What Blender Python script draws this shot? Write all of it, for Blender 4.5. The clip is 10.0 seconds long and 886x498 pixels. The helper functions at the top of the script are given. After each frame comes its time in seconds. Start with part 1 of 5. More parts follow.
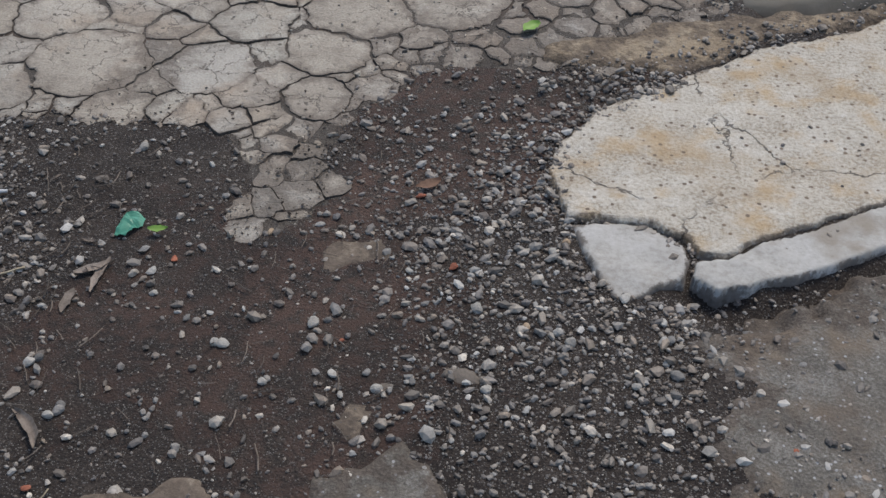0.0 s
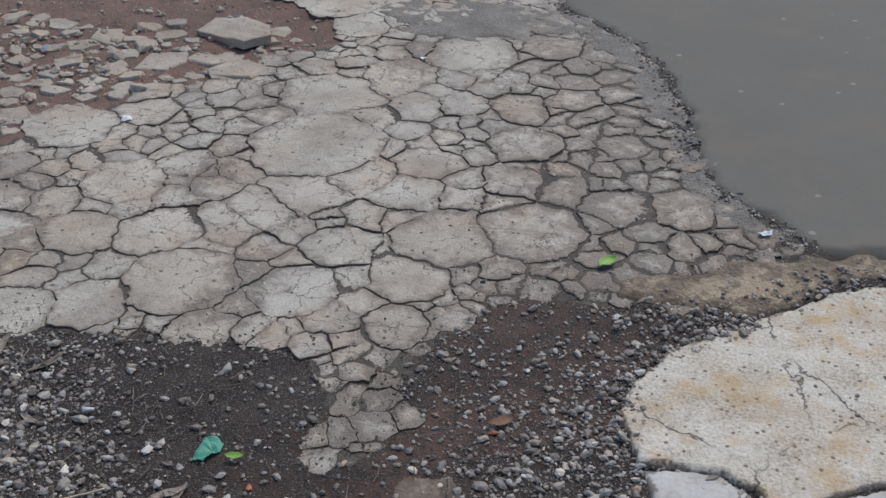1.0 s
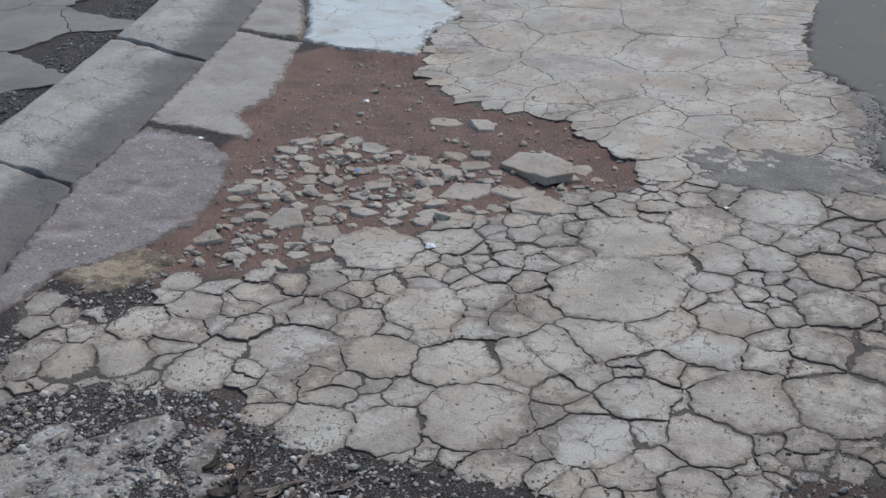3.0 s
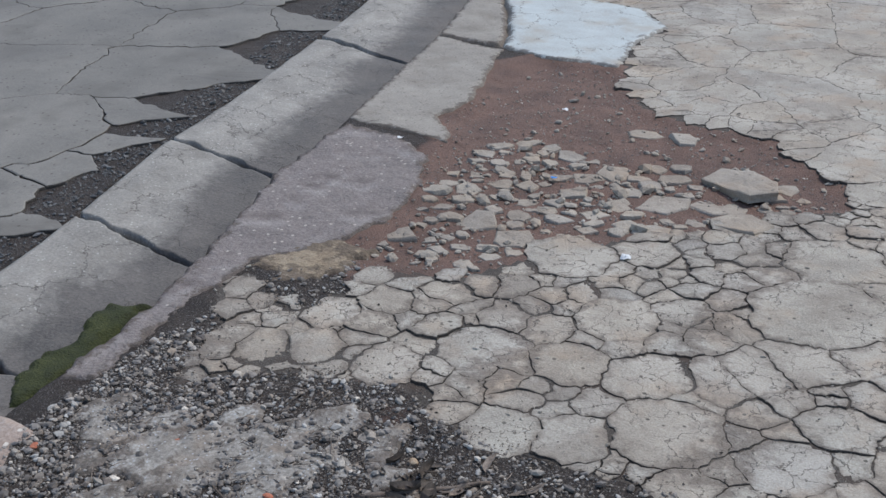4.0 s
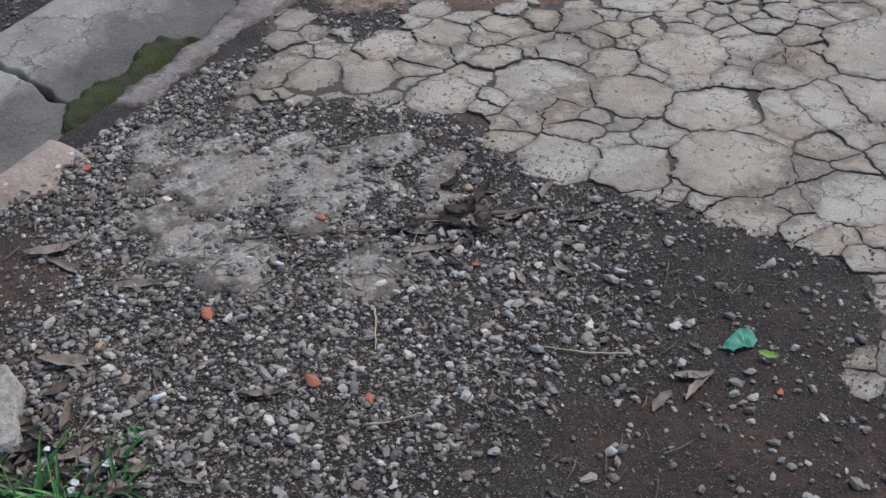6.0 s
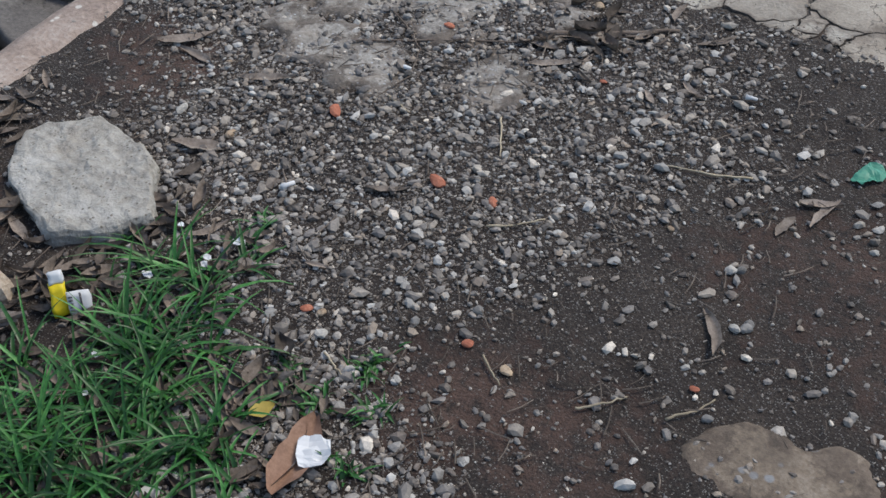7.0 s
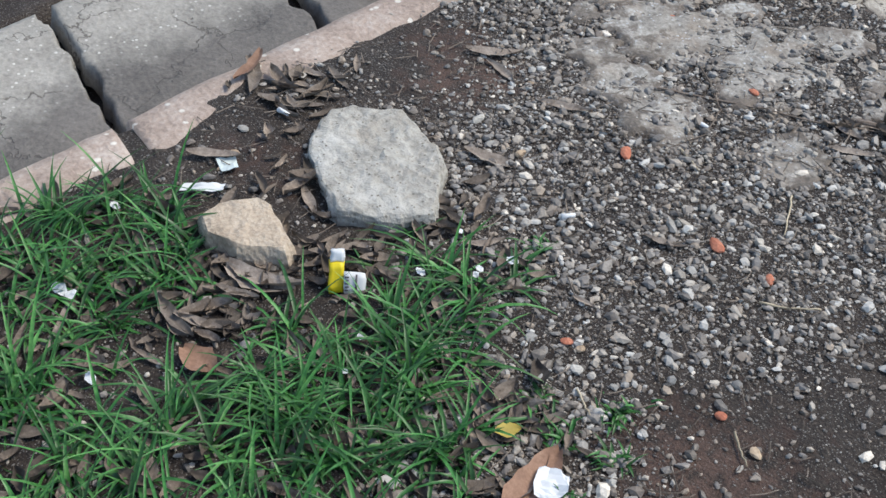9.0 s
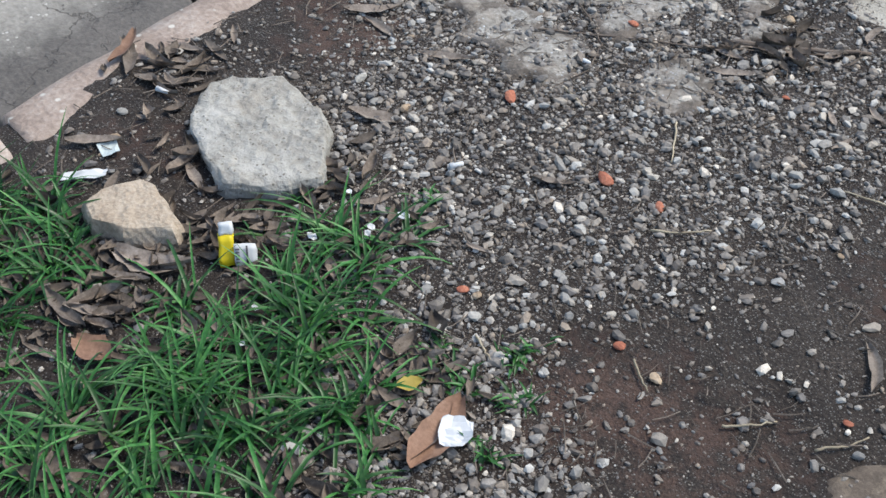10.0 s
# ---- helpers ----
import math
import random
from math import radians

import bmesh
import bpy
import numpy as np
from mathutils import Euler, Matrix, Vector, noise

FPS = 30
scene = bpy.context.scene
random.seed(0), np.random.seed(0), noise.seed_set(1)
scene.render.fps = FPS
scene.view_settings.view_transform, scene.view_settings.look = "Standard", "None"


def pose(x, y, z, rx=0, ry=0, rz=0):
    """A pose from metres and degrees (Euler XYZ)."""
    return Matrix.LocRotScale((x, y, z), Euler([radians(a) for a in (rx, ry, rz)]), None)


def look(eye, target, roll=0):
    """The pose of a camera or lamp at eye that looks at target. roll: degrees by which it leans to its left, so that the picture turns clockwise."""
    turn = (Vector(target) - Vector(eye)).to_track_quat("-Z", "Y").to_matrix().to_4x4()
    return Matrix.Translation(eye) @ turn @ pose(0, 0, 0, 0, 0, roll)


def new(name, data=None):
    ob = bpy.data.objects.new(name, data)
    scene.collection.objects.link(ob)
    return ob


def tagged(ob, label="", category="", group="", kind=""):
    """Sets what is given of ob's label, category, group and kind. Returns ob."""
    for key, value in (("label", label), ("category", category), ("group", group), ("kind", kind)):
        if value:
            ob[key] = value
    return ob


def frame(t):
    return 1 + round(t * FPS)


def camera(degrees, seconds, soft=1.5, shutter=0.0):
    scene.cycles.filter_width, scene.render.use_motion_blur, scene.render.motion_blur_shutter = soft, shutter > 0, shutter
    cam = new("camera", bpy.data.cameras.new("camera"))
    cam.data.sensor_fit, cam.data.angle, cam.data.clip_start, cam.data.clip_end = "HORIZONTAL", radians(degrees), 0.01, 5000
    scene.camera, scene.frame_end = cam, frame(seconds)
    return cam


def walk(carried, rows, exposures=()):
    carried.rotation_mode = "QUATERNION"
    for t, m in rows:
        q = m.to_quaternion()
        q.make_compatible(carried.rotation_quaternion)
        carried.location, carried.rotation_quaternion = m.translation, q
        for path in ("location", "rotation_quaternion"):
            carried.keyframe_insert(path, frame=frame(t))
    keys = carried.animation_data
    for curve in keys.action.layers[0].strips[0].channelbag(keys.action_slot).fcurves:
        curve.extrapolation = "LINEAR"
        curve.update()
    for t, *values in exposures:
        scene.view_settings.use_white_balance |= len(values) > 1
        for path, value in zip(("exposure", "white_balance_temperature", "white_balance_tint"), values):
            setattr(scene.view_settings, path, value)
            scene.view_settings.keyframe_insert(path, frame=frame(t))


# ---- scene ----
cam = camera(40.8, 10.0, 1.5)
PATH = [
    (0, (0.391, 0.006, 1.31), (0.196, 1.501, -0.004), -0.0),
    (0.5, (0.389, 0.02, 1.352), (0.076, 1.535, 0.084), -0.5),
    (0.6, (0.389, 0.028, 1.371), (0.075, 1.56, 0.124), -0.2),
    (1, (0.383, 0.031, 1.421), (0.039, 1.682, 0.346), -0.2),
    (1.5, (0.386, 0.034, 1.44), (-0.015, 1.737, 0.472), -1.0),
    (2, (0.359, 0.045, 1.468), (-0.092, 1.777, 0.575), -1.0),
    (2.5, (0.311, 0.05, 1.464), (-0.277, 1.737, 0.566), -1.3),
    (3, (0.258, 0.043, 1.459), (-0.51, 1.659, 0.565), -1.5),
    (3.2, (0.234, 0.032, 1.452), (-0.612, 1.616, 0.571), -2.1),
    (4.3, (0.2, 0.061, 1.402), (-0.86, 1.525, 0.546), -1.5),
    (4.5, (0.194, 0.071, 1.408), (-0.875, 1.53, 0.554), -1.5),
    (5, (0.188, 0.069, 1.371), (-0.892, 1.485, 0.461), -0.8),
    (5.2, (0.189, 0.075, 1.355), (-0.888, 1.455, 0.387), 0.1),
    (6.3, (0.201, 0.03, 1.245), (-0.789, 1.248, 0.006), -4.2),
    (6.5, (0.196, 0.015, 1.243), (-0.796, 1.176, -0.049), -4.0),
    (7, (0.181, -0.038, 1.222), (-0.842, 1.019, -0.133), -2.1),
    (7.5, (0.139, -0.075, 1.242), (-0.967, 0.888, -0.118), -1.4),
    (8, (0.109, -0.104, 1.26), (-1.109, 0.77, -0.063), -0.6),
    (8.5, (0.102, -0.129, 1.254), (-1.17, 0.691, -0.054), 1.2),
    (9, (0.106, -0.128, 1.243), (-1.144, 0.695, -0.084), 2.7),
    (9.5, (0.107, -0.123, 1.236), (-1.116, 0.704, -0.112), 2.4),
    (10, (0.151, -0.069, 1.229), (-1.009, 0.814, -0.14), -0.8),
]
EXPOSURES = [(0, 0.25, 6930, 10), (0.5, 0.18, 7150, 10), (1, 0.28, 6650, 9), (2.5, 0.24, 6380, 8), (4.5, 0.36, 6480, 9), (5.2, 0.33, 6550, 10), (6.5, 0.3, 6580, 9), (7, 0.42, 6700, 8), (7.5, 0.6, 6750, 7), (8.5, 0.91, 6700, 6), (10, 0.89, 6700, 6)]
walk(cam, [(t, look(eye, target, roll)) for t, eye, target, roll in PATH], EXPOSURES)

# ---------------------------------------------------------------- light
world = bpy.data.worlds.new("overcast_sky")
scene.world = world
world.use_nodes = True
wn = world.node_tree.nodes
sky = wn.new("ShaderNodeTexSky")
sky.sky_type, sky.sun_disc = "NISHITA", False
sky.sun_elevation, sky.sun_rotation = radians(56), radians(18)
sky.air_density, sky.dust_density, sky.ozone_density = 1.0, 1.5, 1.0
world.node_tree.links.new(sky.outputs[0], wn["Background"].inputs[0])
wn["Background"].inputs[1].default_value = 0.135
sun = new("sun", bpy.data.lights.new("sun", "SUN"))
sun.data.energy, sun.data.angle, sun.data.color = 1.6, radians(17), (1.0, 0.955, 0.89)
sun.matrix_world = look((3 * math.sin(radians(18)), 3 * math.cos(radians(18)), 4.4), (0, 0, 0))


# ---------------------------------------------------------------- materials
def material(name, stops, large=3.0, small=90.0, rough=(0.75, 0.95), bump=0.4, depth=0.004, vary=0.0,
             island=False, warm=None, specks=None, pits=0.0, mask=None, spec=0.35, mixing=0.5, cracks=None, grime=None, palette=None, relief=0.0):
    """stops: colours from dark to light. warm: (colour, share) of a large soft stain. specks: (colour, cells per m, share).
    mask: (attribute, colour, strength) of a stain with a shape of its own. vary: how far one piece differs from another."""
    m = bpy.data.materials.new(name)
    m.use_nodes = True
    nt = m.node_tree
    n, link = nt.nodes, nt.links.new
    bsdf = n["Principled BSDF"]
    bsdf.inputs["Specular IOR Level"].default_value = spec
    geo = n.new("ShaderNodeNewGeometry")

    def noise_node(scale, detail, rough_):
        t = n.new("ShaderNodeTexNoise")
        t.inputs["Scale"].default_value, t.inputs["Detail"].default_value, t.inputs["Roughness"].default_value = scale, detail, rough_
        link(geo.outputs["Position"], t.inputs["Vector"])
        return t

    def maths(op, a, b):
        t = n.new("ShaderNodeMath")
        t.operation = op
        for k, v in enumerate((a, b)):
            if isinstance(v, (int, float)):
                t.inputs[k].default_value = v
            else:
                link(v, t.inputs[k])
        return t.outputs[0]

    def blend(fac, a, b, mode="MIX"):
        t = n.new("ShaderNodeMix")
        t.data_type, t.blend_type = "RGBA", mode
        for key, v in ((0, fac), (6, a), (7, b)):
            if isinstance(v, (int, float)):
                t.inputs[key].default_value = v
            elif isinstance(v, tuple):
                t.inputs[key].default_value = (*v, 1)
            else:
                link(v, t.inputs[key])
        return t.outputs[2]

    def steps(fac, lo, hi):
        t = n.new("ShaderNodeMapRange")
        t.inputs["From Min"].default_value, t.inputs["From Max"].default_value = lo, hi
        link(fac, t.inputs["Value"])
        return t.outputs[0]

    big, fine = noise_node(large, 5, 0.6), noise_node(small, 6, 0.65)
    mix = maths("ADD", maths("MULTIPLY", big.outputs[0], 1 - mixing), maths("MULTIPLY", fine.outputs[0], mixing))
    ramp = n.new("ShaderNodeValToRGB")
    el = ramp.color_ramp.elements
    while len(el) < len(stops):
        el.new(0.5)
    for k, c in enumerate(stops):
        el[k].position = 0.33 + 0.34 * k / max(1, len(stops) - 1)
        el[k].color = (*c, 1)
    link(mix, ramp.inputs[0])
    col = ramp.outputs[0]
    rnd = geo.outputs["Random Per Island"]
    if not island:
        rnd = n.new("ShaderNodeObjectInfo").outputs["Random"]
    if warm:
        w = noise_node(large * 0.8 + 1.3, 4, 0.55)
        col = blend(maths("MULTIPLY", steps(w.outputs[0], 0.52, 0.68), warm[1]), col, warm[0])
    if specks:
        v = n.new("ShaderNodeTexVoronoi")
        v.inputs["Scale"].default_value = specks[1]
        link(geo.outputs["Position"], v.inputs["Vector"])
        pick = n.new("ShaderNodeSeparateColor")
        link(v.outputs["Color"], pick.inputs[0])
        near = steps(v.outputs["Distance"], 0.45, 0.3)
        col = blend(maths("MULTIPLY", near, maths("LESS_THAN", pick.outputs[0], specks[2])), col, specks[0])
    if palette:
        hue = n.new("ShaderNodeValToRGB")
        he = hue.color_ramp.elements
        while len(he) < len(palette):
            he.new(0.5)
        for k, c in enumerate(palette):
            he[k].position, he[k].color = k / (len(palette) - 1), (*c, 1)
        link(rnd, hue.inputs[0])
        col = blend(1.0, col, hue.outputs[0], "MULTIPLY")
    if grime:
        gn = noise_node(grime[1], 6, 0.62)
        col = blend(maths("MULTIPLY", steps(gn.outputs[0], 0.50, 0.66), grime[2]), col, grime[0])
    lines = None
    if cracks:
        bend = noise_node(28, 3, 0.6)
        add = n.new("ShaderNodeVectorMath")
        add.operation = "MULTIPLY_ADD"
        add.inputs[1].default_value = (cracks[2],) * 3
        link(bend.outputs["Color"], add.inputs[0])
        link(geo.outputs["Position"], add.inputs[2])
        cv = n.new("ShaderNodeTexVoronoi")
        cv.feature = "DISTANCE_TO_EDGE"
        cv.inputs["Scale"].default_value = cracks[0]
        link(add.outputs[0], cv.inputs["Vector"])
        some = noise_node(5, 2, 0.5)
        lines = maths("MULTIPLY", steps(cv.outputs["Distance"], cracks[1], cracks[1] * 0.3), steps(some.outputs[0], 0.42, 0.50))
        col = blend(maths("MULTIPLY", lines, 0.8), col, (0.09, 0.075, 0.063))
    if vary:
        col = blend(1.0, col, blend(rnd, (1 - vary,) * 3, (1 + vary,) * 3), "MULTIPLY")
    if mask:
        at = n.new("ShaderNodeAttribute")
        at.attribute_name = mask[0]
        rag = noise_node(26, 7, 0.7)
        edge = maths("ADD", at.outputs["Fac"], maths("MULTIPLY", maths("SUBTRACT", rag.outputs[0], 0.5), mask[5] if len(mask) > 5 else 2.2))
        tone = blend(1.0, mask[1], blend(steps(mix, 0.36, 0.64), (0.45,) * 3, (1.65,) * 3), "MULTIPLY")
        if len(mask) > 3:
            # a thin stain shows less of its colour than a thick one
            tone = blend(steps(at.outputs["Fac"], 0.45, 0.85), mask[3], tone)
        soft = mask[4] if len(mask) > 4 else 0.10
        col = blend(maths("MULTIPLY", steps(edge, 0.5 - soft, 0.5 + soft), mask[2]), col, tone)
    link(col, bsdf.inputs["Base Color"])
    rr = n.new("ShaderNodeMapRange")
    rr.inputs["From Min"].default_value, rr.inputs["From Max"].default_value = 0.35, 0.65
    rr.inputs["To Min"].default_value, rr.inputs["To Max"].default_value = rough
    link(mix, rr.inputs["Value"])
    link(rr.outputs[0], bsdf.inputs["Roughness"])
    height = fine.outputs[0]
    if pits:
        pv = n.new("ShaderNodeTexVoronoi")
        pv.inputs["Scale"].default_value = small * 0.8
        link(geo.outputs["Position"], pv.inputs["Vector"])
        height = maths("ADD", height, maths("MULTIPLY", pv.outputs["Distance"], pits))
    if relief:
        height = maths("ADD", height, maths("MULTIPLY", noise_node(small * 0.22, 3, 0.6).outputs[0], relief))
    if lines is not None:
        height = maths("SUBTRACT", height, maths("MULTIPLY", lines, 1.2))
    b = n.new("ShaderNodeBump")
    b.inputs["Strength"].default_value, b.inputs["Distance"].default_value = bump, depth
    link(height, b.inputs["Height"])
    link(b.outputs[0], bsdf.inputs["Normal"])
    return m


def plain(name, colour, rough=0.6, spread=0.15, metal=0.0, scale=60):
    lo, hi = tuple(c * (1 - spread) for c in colour), tuple(min(1, c * (1 + spread)) for c in colour)
    m = material(name, [lo, hi], 8, scale, (rough * 0.85, min(1, rough * 1.1)), 0.15, 0.001, 0.1)
    m.node_tree.nodes["Principled BSDF"].inputs["Metallic"].default_value = metal
    return m


M_SOIL = material("damp_soil", [(0.013, 0.0098, 0.0080), (0.038, 0.028, 0.023), (0.115, 0.095, 0.080)], 6, 230, (0.6, 0.9), 1.0, 0.008,
                  specks=((0.20, 0.19, 0.175), 340, 0.27), mask=("red", (0.20, 0.122, 0.094), 0.82, (0.066, 0.039, 0.030), 0.16), pits=0.15, mixing=0.66)
M_FILL = material("silt_in_cracks", [(0.036, 0.031, 0.026), (0.074, 0.063, 0.053), (0.17, 0.15, 0.13)], 9, 230, (0.65, 0.9), 0.9, 0.005,
                  specks=((0.2, 0.19, 0.17), 300, 0.12), mixing=0.6, warm=((0.085, 0.058, 0.044), 0.6))
DIRT = ("dirt", (0.085, 0.064, 0.050), 0.7)
SLAB_TONES = [(0.185, 0.164, 0.138), (0.378, 0.352, 0.308), (0.535, 0.508, 0.458)]
SLAB_HUES = [(1.0, 1.0, 1.0), (1.04, 0.99, 0.93), (0.95, 0.95, 0.96), (1.02, 1.02, 1.0), (1.03, 0.98, 0.92), (0.98, 0.98, 0.97), (0.94, 0.92, 0.90), (1.02, 1.0, 0.97)]
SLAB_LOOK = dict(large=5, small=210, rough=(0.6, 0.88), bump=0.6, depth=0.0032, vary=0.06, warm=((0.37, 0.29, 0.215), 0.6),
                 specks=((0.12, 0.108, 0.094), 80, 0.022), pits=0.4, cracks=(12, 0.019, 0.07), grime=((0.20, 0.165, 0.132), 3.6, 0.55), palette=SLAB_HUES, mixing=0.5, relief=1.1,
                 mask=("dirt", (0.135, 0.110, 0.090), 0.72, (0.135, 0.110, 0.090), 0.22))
M_SLAB = material("worn_pavement", SLAB_TONES, **SLAB_LOOK)
M_SLABS = material("worn_pavement_joined", SLAB_TONES, island=True, **SLAB_LOOK)
PIT_LOOK = dict(SLAB_LOOK, cracks=None, mask=None)
M_PITSLAB = material("tan_broken_pavement", [(0.18, 0.152, 0.124), (0.345, 0.308, 0.262), (0.48, 0.44, 0.385)], **PIT_LOOK)
M_PITRUBBLE = material("tan_rubble", [(0.18, 0.152, 0.124), (0.345, 0.308, 0.262), (0.48, 0.44, 0.385)], island=True, **PIT_LOOK)
M_DARKPATCH = material("dark_worn_asphalt", [(0.075, 0.068, 0.06), (0.15, 0.138, 0.122), (0.27, 0.25, 0.22)], 9, 130, (0.5, 0.8), 0.9, 0.006, 0.0, mask=("dirt", (0.2, 0.18, 0.155), 0.6), pits=0.5)
M_ROAD = material("smooth_grey_road", [(0.10, 0.096, 0.084), (0.125, 0.120, 0.106), (0.15, 0.145, 0.130)], 2.2, 200, (0.65, 0.85), 0.12, 0.002,
                  specks=((0.22, 0.21, 0.18), 45, 0.012), warm=((0.16, 0.135, 0.105), 0.5), spec=0.2)
M_ASPHALT = material("old_street", [(0.12, 0.11, 0.10), (0.20, 0.19, 0.17), (0.27, 0.255, 0.23)], 2.5, 150, (0.6, 0.85), 0.3, 0.003, 0.08,
                     specks=((0.10, 0.09, 0.08), 70, 0.05), warm=((0.13, 0.12, 0.105), 0.6))
M_RAMP = material("limewashed_concrete", [(0.22, 0.17, 0.12), (0.50, 0.46, 0.39), (0.66, 0.635, 0.585)], 11, 140, (0.75, 0.95), 0.8, 0.005, 0.05,
                  warm=((0.46, 0.31, 0.15), 0.65), specks=((0.17, 0.13, 0.10), 95, 0.09), pits=0.12, mixing=0.62, cracks=(3, 0.007, 0.05), mask=DIRT, grime=((0.36, 0.27, 0.17), 6, 0.5))
M_LIP = material("smooth_pale_lip", [(0.25, 0.235, 0.21), (0.42, 0.41, 0.385), (0.52, 0.515, 0.50)], 8, 90, (0.6, 0.85), 0.4, 0.004, 0.04, warm=((0.24, 0.20, 0.15), 0.7), mask=DIRT)
# The bluish middle and light stops put the sky's reflection into the concrete's colour.
M_WHITE = material("pale_concrete_sky_tint", [(0.32, 0.315, 0.29), (0.45, 0.485, 0.475), (0.54, 0.59, 0.59)], 5, 110, (0.4, 0.7), 0.4, 0.004,
                   warm=((0.33, 0.26, 0.18), 0.5), spec=0.5, mask=DIRT, cracks=(4, 0.010, 0.08))
M_GUTTER = material("gutter_concrete", [(0.16, 0.148, 0.13), (0.30, 0.282, 0.252), (0.41, 0.39, 0.355)], 6, 110, (0.5, 0.8), 0.6, 0.005, 0.08,
                    specks=((0.52, 0.50, 0.46), 130, 0.06), mask=("wet", (0.085, 0.076, 0.070), 0.85, (0.075, 0.067, 0.062), 0.30, 1.1), pits=0.25, grime=((0.16, 0.145, 0.125), 5, 0.4), cracks=(5, 0.012, 0.08))
M_PINK = material("pinkish_concrete", [(0.13, 0.112, 0.105), (0.235, 0.203, 0.190), (0.38, 0.34, 0.32)], 6, 110, (0.55, 0.8), 0.9, 0.008, 0.1,
                  specks=((0.5, 0.45, 0.4), 80, 0.06), pits=0.2, mask=DIRT, grime=((0.12, 0.095, 0.09), 6, 0.8), warm=((0.36, 0.33, 0.31), 0.7), relief=0.8)
M_KERB = material("weathered_kerb", [(0.21, 0.158, 0.13), (0.36, 0.285, 0.24), (0.50, 0.43, 0.38)], 9, 100, (0.7, 0.92), 0.7, 0.006, 0.08, pits=0.4,
                  specks=((0.62, 0.58, 0.52), 60, 0.07))
M_APRON = material("stained_concrete", [(0.20, 0.18, 0.155), (0.30, 0.275, 0.24), (0.38, 0.355, 0.315)], 4, 120, (0.65, 0.85), 0.5, 0.005, 0.06,
                   specks=((0.16, 0.14, 0.12), 120, 0.09), pits=0.4, mask=DIRT, grime=((0.16, 0.14, 0.115), 5, 0.4))
M_AGG = material("exposed_aggregate", [(0.055, 0.047, 0.039), (0.15, 0.138, 0.120), (0.32, 0.31, 0.285)], 10, 210, (0.65, 0.9), 0.9, 0.004,
                 specks=((0.40, 0.40, 0.40), 160, 0.07), warm=((0.20, 0.15, 0.105), 0.7), pits=0.2, mixing=0.6, mask=DIRT, grime=((0.14, 0.108, 0.082), 8, 0.62), relief=0.8)
M_PALEAGG = material("bluish_exposed_aggregate", [(0.125, 0.110, 0.094), (0.30, 0.28, 0.25), (0.50, 0.49, 0.465)], 9, 110, (0.65, 0.9), 0.9, 0.004,
                     specks=((0.46, 0.48, 0.50), 170, 0.09), warm=((0.24, 0.18, 0.13), 0.6), mixing=0.6, mask=DIRT, grime=((0.12, 0.095, 0.075), 8, 0.6), relief=0.8)
M_TANREM = material("tan_worn_concrete", [(0.085, 0.066, 0.050), (0.20, 0.158, 0.118), (0.33, 0.285, 0.23)], 14, 110, (0.65, 0.9), 0.8, 0.004,
                    specks=((0.25, 0.26, 0.27), 60, 0.14), mixing=0.5, mask=DIRT, grime=((0.11, 0.085, 0.066), 9, 0.5), relief=0.8)
M_SAND = material("sandy_crust", [(0.17, 0.125, 0.08), (0.31, 0.245, 0.17), (0.42, 0.36, 0.27)], 12, 120, (0.75, 0.95), 0.9, 0.006, 0.0, pits=0.5, mask=DIRT, grime=((0.12, 0.09, 0.07), 8, 0.7))
STONE_HUES = [tuple(2.1 * v for v in c) for c in ((0.24, 0.22, 0.21), (0.50, 0.47, 0.45), (0.72, 0.74, 0.76), (0.33, 0.31, 0.30), (0.28, 0.27, 0.27), (0.80, 0.70, 0.60), (0.40, 0.40, 0.42), (1.1, 1.08, 1.05),
                                                   (0.30, 0.27, 0.25), (0.45, 0.40, 0.37), (1.0, 0.95, 0.88), (0.38, 0.38, 0.40), (0.70, 0.68, 0.68), (0.26, 0.25, 0.25), (1.9, 1.85, 1.75))]
M_GRAVEL = material("mixed_gravel", [(0.10, 0.091, 0.081), (0.165, 0.152, 0.137), (0.24, 0.224, 0.204)], 60, 300, (0.35, 0.75), 0.3, 0.002, 0.0, True, palette=STONE_HUES, spec=0.5)
M_CRUMB = material("street_crumb", [(0.05, 0.05, 0.05), (0.10, 0.098, 0.095), (0.17, 0.165, 0.155)], 12, 200, (0.3, 0.7), 0.4, 0.003, 0.5, True, spec=0.5)
M_SOILGRIT = material("soil_grit", [(0.05, 0.038, 0.030), (0.095, 0.075, 0.060), (0.16, 0.135, 0.115)], 60, 300, (0.6, 0.9), 0.3, 0.002, 0.6, True)
M_PALEPEB = material("pale_gravel", [(0.27, 0.255, 0.235), (0.37, 0.355, 0.33), (0.47, 0.455, 0.43)], 20, 260, (0.6, 0.9), 0.3, 0.002, 0.35, True)
M_STONE = material("pale_stone", [(0.24, 0.225, 0.20), (0.37, 0.352, 0.32), (0.48, 0.46, 0.43)], 60, 250, (0.6, 0.85), 0.5, 0.002, 0.25)
M_GREYSTONE = material("grey_stone", [(0.13, 0.125, 0.118), (0.20, 0.192, 0.18), (0.27, 0.26, 0.25)], 40, 250, (0.6, 0.85), 0.5, 0.002, 0.3)
M_TANSTONE = material("tan_stone", [(0.24, 0.17, 0.11), (0.38, 0.28, 0.19), (0.50, 0.40, 0.29)], 40, 200, (0.6, 0.85), 0.5, 0.002, 0.2)
M_BRICK = material("broken_brick", [(0.23, 0.075, 0.045), (0.36, 0.125, 0.075), (0.45, 0.20, 0.13)], 40, 220, (0.75, 0.95), 0.6, 0.002, 0.2)
